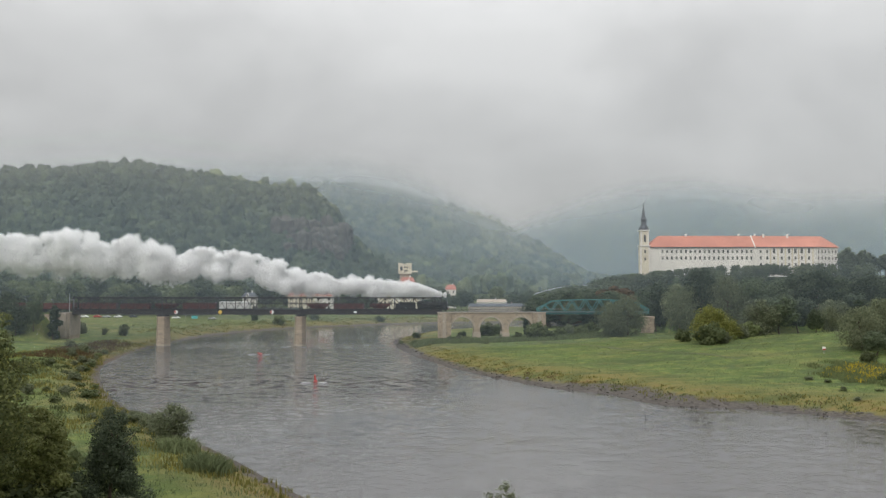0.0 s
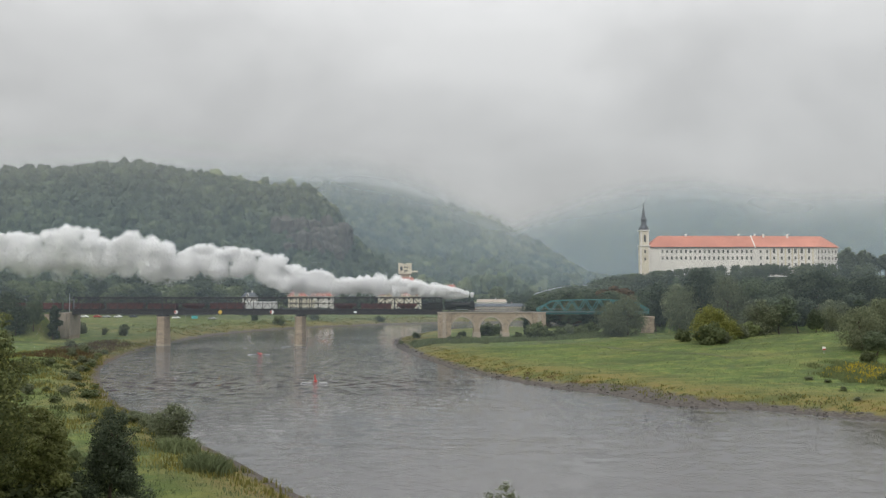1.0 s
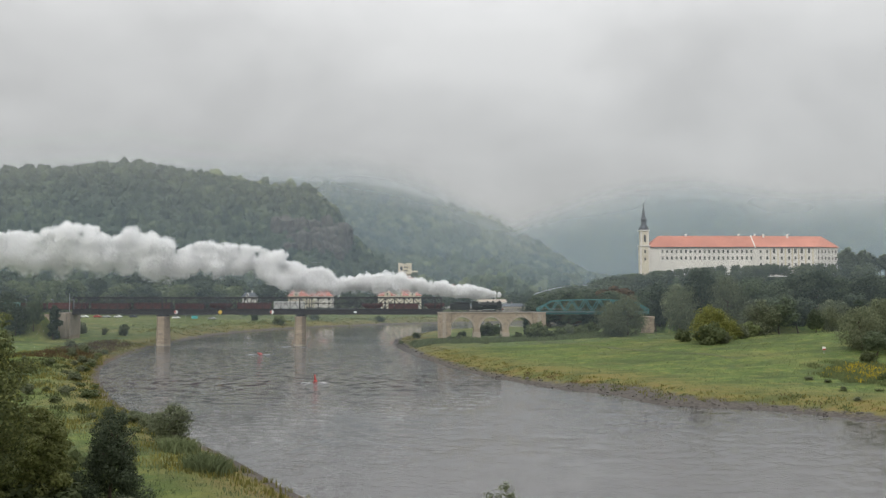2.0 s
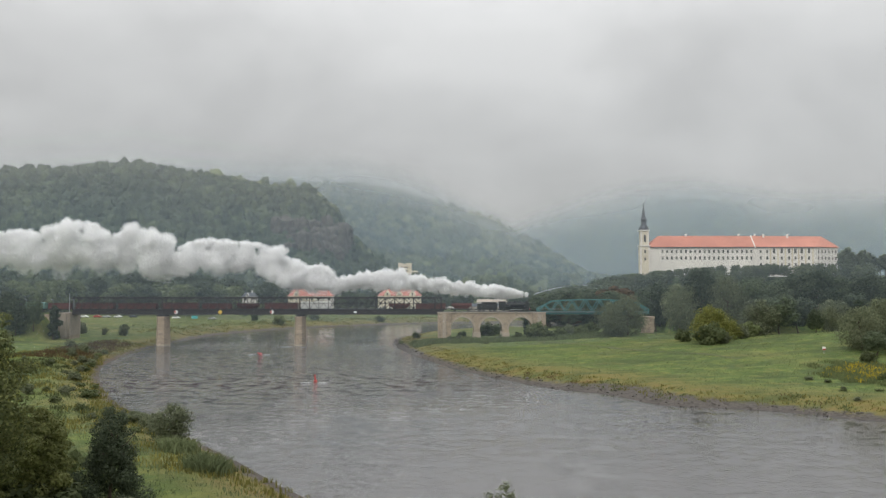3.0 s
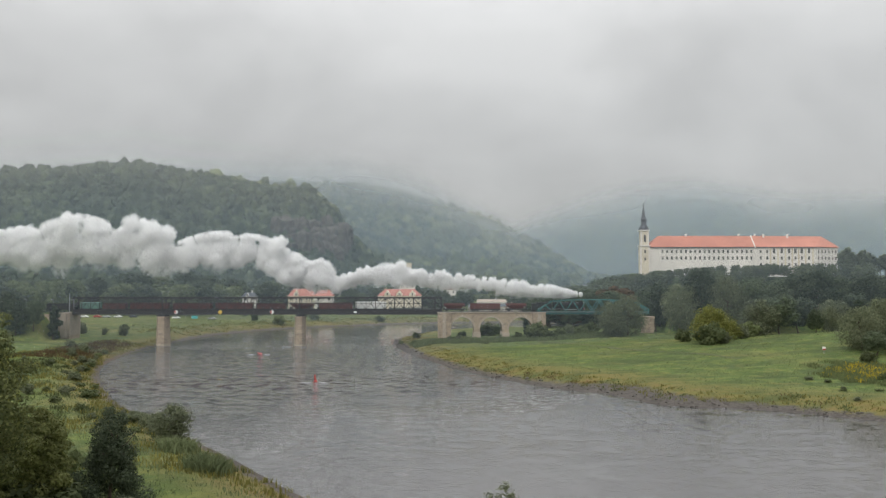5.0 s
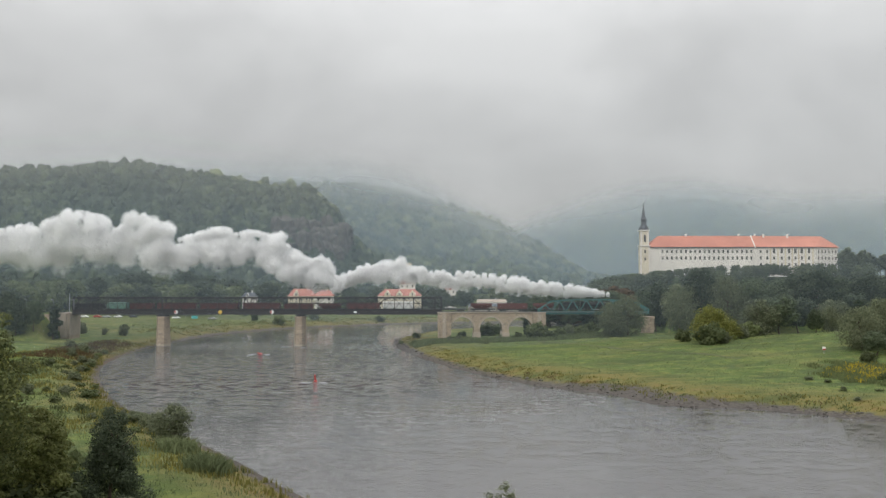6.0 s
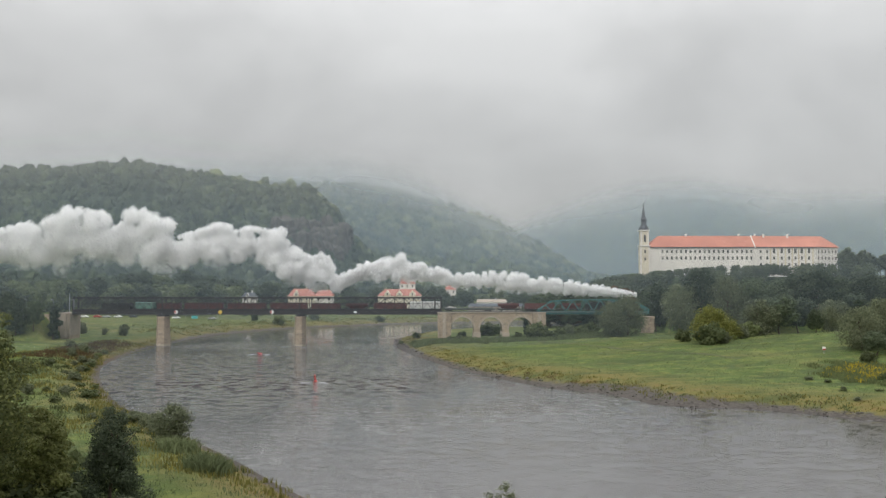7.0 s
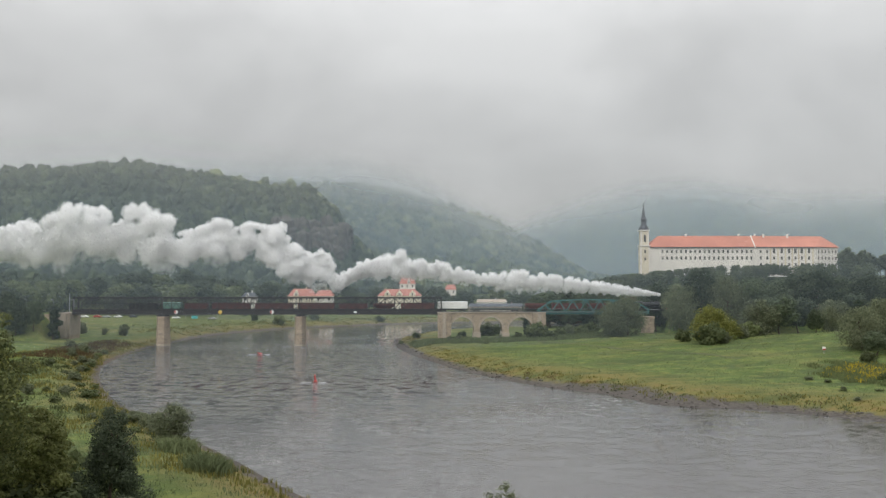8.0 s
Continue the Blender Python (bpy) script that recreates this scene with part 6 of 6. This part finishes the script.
def make_hopper(back, n):
    ob = vehicle("hopper_wagon", "red-brown hopper wagon with sloping sides", "freight wagon", back, n, "hopper wagons")
    wagon_base(ob, n)
    bm = bmesh.new()
    lo = [bm.verts.new(p) for p in ((-n + 2.4, -0.7, 1.2), (-2.4, -0.7, 1.2), (-2.4, 0.7, 1.2), (-n + 2.4, 0.7, 1.2))]
    mi = [bm.verts.new(p) for p in ((-n + 0.8, -1.4, 2.5), (-0.8, -1.4, 2.5), (-0.8, 1.4, 2.5), (-n + 0.8, 1.4, 2.5))]
    hi = [bm.verts.new(p) for p in ((-n + 0.8, -1.4, 3.3), (-0.8, -1.4, 3.3), (-0.8, 1.4, 3.3), (-n + 0.8, 1.4, 3.3))]
    inn = [bm.verts.new(p) for p in ((-n + 0.9, -1.3, 3.3), (-0.9, -1.3, 3.3), (-0.9, 1.3, 3.3), (-n + 0.9, 1.3, 3.3))]
    dip = [bm.verts.new(p) for p in ((-n + 1.1, -1.1, 2.9), (-1.1, -1.1, 2.9), (-1.1, 1.1, 2.9), (-n + 1.1, 1.1, 2.9))]
    for a, b in ((lo, mi), (mi, hi), (hi, inn), (inn, dip)):
        for i in range(4):
            bm.faces.new((a[i], a[(i + 1) % 4], b[(i + 1) % 4], b[i]))
    bm.faces.new(lo[::-1]), bm.faces.new(dip)
    part("hopper_body", bm, RED_WAGON, ob)
    for x in (-n + 0.9, -0.9):
        for y in (-1.2, 1.2):
            part("corner_post", boxed((x - 0.07, x + 0.07, y - 0.07, y + 0.07, 1.15, 2.5)), RED_WAGON, ob)
    for i in range(1, 6):
        x = -n + 0.8 + (n - 1.6) * i / 6
        part("rib", boxed((x - 0.05, x + 0.05, -1.48, -1.4, 2.5, 3.3)), RED_WAGON, ob)


def make_flat(back, n):
    ob = vehicle("flat_wagon", "long empty grey flat wagon with low stakes", "freight wagon", back, n)
    wagon_base(ob, n)
    part("deck", boxed((-n + 0.5, -0.5, -1.4, 1.4, 1.15, 1.3)), GREY_WAGON, ob)
    part("side_sill", boxed((-n + 0.5, -0.5, -1.44, -1.36, 0.95, 1.45)), GREY_WAGON, ob)
    part("side_sill", boxed((-n + 0.5, -0.5, 1.36, 1.44, 0.95, 1.45)), GREY_WAGON, ob)
    for i in range(9):
        for y in (-1.42, 1.42):
            x = -1.2 - (n - 2.4) * i / 8
            part("stake", boxed((x - 0.06, x + 0.06, y - 0.05, y + 0.05, 1.3, 2.0)), GREY_WAGON, ob)
    for x in (-n + 0.55, -0.6):
        part("end_board", boxed((x - 0.04, x + 0.04, -1.35, 1.35, 1.3, 1.9)), GREY_WAGON, ob)


def make_van(back, n, paint, label, tall=2.75):
    ob = vehicle("covered_wagon", label, "freight wagon", back, n)
    wagon_base(ob, n)
    x0, x1 = -n + 0.5, -0.5
    part("body", boxed((x0, x1, -1.4, 1.4, 1.18, 1.18 + tall), bevel=0.08), paint, ob)
    bm = bmesh.new()
    tube(bm, (x0 + 0.02, 0, 1.18 + tall - 0.95), (x1 - 0.02, 0, 1.18 + tall - 0.95), 1.62, 1.62, 28)
    for v in bm.verts:
        v.co.y = max(-1.38, min(1.38, v.co.y))
        v.co.z = 1.18 + tall - 0.05 + max(0, v.co.z - (1.18 + tall)) * 0.4
    part("roof", bm, paint, ob)
    k = 8
    for y in (-1.44, 1.4):
        for i in range(k):
            a = x0 + 0.1 + (x1 - x0 - 0.2) * i / k
            part("side_panel", boxed((a + 0.06, a + (x1 - x0 - 0.2) / k - 0.06, y, y + 0.04, 1.35, 1.0 + tall), bevel=0.015), paint, ob)


make_engine()
make_tender()
make_hopper(22.6, 9.6)
make_gondola(33.2, 13.0)
make_hopper(47.0, 10.0)
make_flat(57.6, 20.6)
make_van(78.6, 12.9, WHITE_WAGON, "white covered freight wagon with panelled sides", 2.6)
make_gondola(91.8, 14.2, 2.3)
make_hopper(107.0, 10.2)
make_gondola(118.2, 12.4)
make_gondola(131.3, 15.6, 2.3)
make_gondola(147.8, 16.0, 2.2)
make_gondola(164.8, 16.0, 2.3)
make_gondola(181.6, 10.0, 2.2)
make_van(192.0, 8.6, GREEN_WAGON, "faded sea-green covered freight wagon", 2.3)
make_gondola(201.3, 12.5, 2.0, BLACK_STEEL, "black sooty open wagon at the end of the train")


# ---- the steam ----
# upper and lower edge of the steam along the line, at the start and at the end
TOP_START = ((-235, 43.0), (-176, 44.1), (-170, 44.8), (-163, 41.9), (-158, 44.1), (-148, 45.7), (-139, 44.8), (-137, 40.8), (-133, 39.0), (-130, 41.9), (-125, 43.5), (-121, 41.9), (-120, 37.4), (-117, 40.3), (-111, 38.5), (-108, 35.1), (-104, 36.2), (-98, 39.2), (-92, 38.5), (-90, 35.1),
             (-84, 38.0), (-79, 36.9), (-77, 35.1), (-73, 36.2), (-69.5, 32.2), (-65, 33.5), (-62, 29.5), (-56, 30.0), (-54, 27.2), (-50, 29.0), (-44, 26.1), (-32, 26.8), (-21, 25.4), (-10, 23.9), (-0.2, 20.5))
BASE_START = ((-235, 27.2), (-176, 28.4), (-160, 27.7), (-143, 28.4), (-124, 27.2), (-114, 25.7), (-104, 25.7), (-94, 26.8), (-77, 26.8), (-66, 22.1), (-54, 20.1), (-41, 19.6), (-32, 19.4), (-14, 19.1), (-0.2, 19.4))
TOP_END = ((-235, 47.0), (-176, 46.4), (-171, 48.6), (-166, 50.2), (-163, 48.0), (-158.5, 46.4), (-157, 50.9), (-151.5, 55.4), (-147, 57.0), (-140, 55.4), (-135, 56.0), (-133, 50.9), (-131, 47.5), (-125, 53.1), (-124.5, 56.0), (-120, 57.0), (-115.5, 52.5), (-109, 52.5), (-107, 48.6), (-106, 45.3), (-95.5, 47.5),
           (-90, 50.9), (-85, 50.2), (-84, 46.4), (-77.5, 49.3), (-68, 48.0), (-64, 48.6), (-62.5, 44.1), (-57, 38.5), (-51.5, 36.2), (-48, 38.5), (-45, 35.1), (-43.5, 29.5), (-41.4, 27.2), (-32.5, 33.5), (-21, 35.8), (-16.5, 38.0), (-14, 33.5), (-5, 34.5), (15, 28.4), (31, 30.0), (49, 27.2), (71, 23.9), (86, 20.9))
BASE_END = ((-235, 32.6), (-176, 32.9), (-158, 30.6), (-145, 33.5), (-135, 35.8), (-129, 34.0), (-120, 31.3), (-107, 30.0), (-100, 32.9), (-86, 33.5), (-77, 35.1), (-71, 32.9), (-65, 27.2), (-55, 23.9), (-44, 21.2), (-41, 21.6), (-36, 25.0), (-30, 26.8), (-19, 26.1), (-5, 26.1), (10, 23.9), (26, 21.6), (40, 21.6), (60, 20.0), (71, 19.1), (86, 19.4))
PLUME_START, PLUME_END = (BASE_START, TOP_START), (BASE_END, TOP_END)

rng_steam = np.random.default_rng(90)
FRONT_END = NOSE - 1.6 + SPEED * 8


def plume_at(edges, x):
    lo, hi = (np.array(e) for e in edges)
    return float(np.interp(x, lo[:, 0], lo[:, 1])), float(np.interp(x, hi[:, 0], hi[:, 1]))


def plume(x, t):
    """Lower and upper edge of the steam over x at t seconds: young steam keeps its shape behind the engine, old steam hangs and rises."""
    front = NOSE - 1.6 + SPEED * t
    young = plume_at(PLUME_END, FRONT_END - (front - x))
    a, b = plume_at(PLUME_START, x), plume_at(PLUME_END, x)
    k = t / 8
    old = (a[0] * (1 - k) + b[0] * k, a[1] * (1 - k) + b[1] * k)
    w = float(step(-14, 6, x))
    return old[0] * (1 - w) + young[0] * w, old[1] * (1 - w) + young[1] * w


def lag_for(r):
    """How far behind the chimney the steam is thick enough for a puff of radius r."""
    for lag in np.arange(0.0, 120, 1.0):
        lo, hi = plume_at(PLUME_END, FRONT_END - lag)
        if (hi - lo) * 0.6 >= r:
            return lag
    return 120.0


def puff_mesh(seed, lobes, count, size, deep=0.75):
    """A knot of steam: soft lobes of fine drifting flecks, dense enough to hide what is behind."""
    rng = np.random.default_rng(900 + seed)
    blobs = [(0, 0, 0, 0.75, 0.75)] * 2
    for i in range(lobes):
        z = 1 - 2 * (i + 0.5) / lobes
        a = i * 2.399 + rng.normal(0, 0.3)
        q, r = math.sqrt(1 - z * z), rng.uniform(0.3, 0.5)
        k = rng.uniform(0.42, 0.62)
        blobs.append((q * math.cos(a) * k, q * math.sin(a) * k, z * k, r, r))
    return leaf_cloud("puff", rng, blobs, count, size, 0.0, deep, 1.5)


PUFF_MESHES = [puff_mesh(i + 1, 12, 4400, 0.04) for i in range(6)]
SMALL_MESHES = [puff_mesh(i + 11, 8, 900, 0.085) for i in range(6)]
THIN_MESHES = [puff_mesh(i + 21, 8, 1500, 0.028, 1.0) for i in range(6)]
for me in PUFF_MESHES + SMALL_MESHES + THIN_MESHES:
    me.materials.append(STEAM)
PUFFS = []


def make_steam():
    old = thing("steam_plume", "thick billowing bank of white steam hanging over the river", "steam")
    young = thing("steam_plume", "thin fresh plume of white steam trailing the engine", "steam")
    def add(x, r, u, thick, thin=False):
        p = piece("wisp" if thin else "puff", (THIN_MESHES if thin else PUFF_MESHES if r > 3.4 else SMALL_MESHES)[rng_steam.integers(6)], STEAM, old if x < -55 else young)
        s = r * rng_steam.uniform(0.95, 1.1)
        p.scale = (s * rng_steam.uniform(1.0, 1.25), s, s)
        PUFFS.append((p, min(x, FRONT_END - lag_for(r)), u, r, rng_steam.normal(0, 0.10 * thick), rng_steam.uniform(0, 360, 3), rng_steam.normal(0, 3, 3)))

    def fit_in(u, r, thick):
        k = min(r / max(thick, 0.1), 0.5)
        return min(max(u, k * 0.85), 1 - 0.95 * k)

    x = -232.0
    while x < FRONT_END - 0.3:
        lo, hi = plume_at(PLUME_END, x)
        thick = hi - lo
        for j in range(3):
            r = max(thick * (0.36, rng_steam.uniform(0.2, 0.3), rng_steam.uniform(0.2, 0.3))[j], 0.5)
            if x < -40:
                a = plume_at(PLUME_START, x)
                r = min(r, 0.48 * (a[1] - a[0]))
            u = (0.45, rng_steam.uniform(0.6, 0.8), rng_steam.uniform(0.12, 0.4))[j]
            add(x + rng_steam.normal(0, 0.1 * thick), r, fit_in(u, r, thick), thick)
        if thick > 6:
            add(x + rng_steam.normal(0, 0.2 * thick), thick * rng_steam.uniform(0.14, 0.26), rng_steam.uniform(0.0, 0.14), thick, True)
            add(x + rng_steam.normal(0, 0.2 * thick), thick * rng_steam.uniform(0.12, 0.2), rng_steam.uniform(0.04, 0.2), thick, True)
        x += max(thick * 0.3, 0.8)
    # the curling heads along the upper edge
    x = -232.0
    while x < FRONT_END - 4:
        lo, hi = plume_at(PLUME_END, x)
        thick = hi - lo
        r = thick * (rng_steam.uniform(0.09, 0.2) if x < -42 else rng_steam.uniform(0.2, 0.42))
        k = r / thick
        add(x, r, 1 - (0.75 if x < -42 else 0.62) * k, thick)
        x += max((0.13 if x < -42 else rng_steam.uniform(0.3, 0.85)) * thick, 1.0)
    # the finer steam that has already left the chimney
    x = -66.0
    while x < 0.5:
        lo, hi = plume_at(PLUME_START, x)
        thick = hi - lo
        for j in range(2):
            r = max(thick * rng_steam.uniform(0.3, 0.44), 0.5)
            add(x, r, fit_in((0.4, rng_steam.uniform(0.55, 0.85))[j], r, thick), thick)
        x += max(thick * 0.3, 0.8)


make_steam()


# ---- what moves ----
def motions():
    for ob, back in VEHICLES:
        walk(ob, [(t * 0.5, pose(NOSE - back + SPEED * t * 0.5, 337.5, RAIL)) for t in range(17)])
    for ob, r in WHEELS:
        x, y, z = ob.location
        turn = 8 * SPEED / r
        n = int(turn / 1.35) + 1
        rows, place = [], Matrix.Translation((x, y, z))
        for i in range(n + 1):
            rows.append((8 * i / n, place @ Matrix.Rotation(turn * i / n, 4, "Y")))
        walk(ob, rows)
    for ob, x, u, r, dy, spin, drift in PUFFS:
        lag, rows = lag_for(r), []
        for k in range(17):
            t = k * 0.5
            at = min(x, NOSE - 1.6 + SPEED * t - lag)
            lo, hi = plume(at, t)
            a = spin + drift * t
            rows.append((t, pose(at, 337.5 + dy, lo + u * (hi - lo), a[0], a[1], a[2])))
        walk(ob, rows)
    walk(RIVER_WATER, [(0.0, pose(0, 0, 0)), (4.0, pose(1.2, -2.4, 0)), (8.0, pose(2.4, -4.8, 0))])


motions()
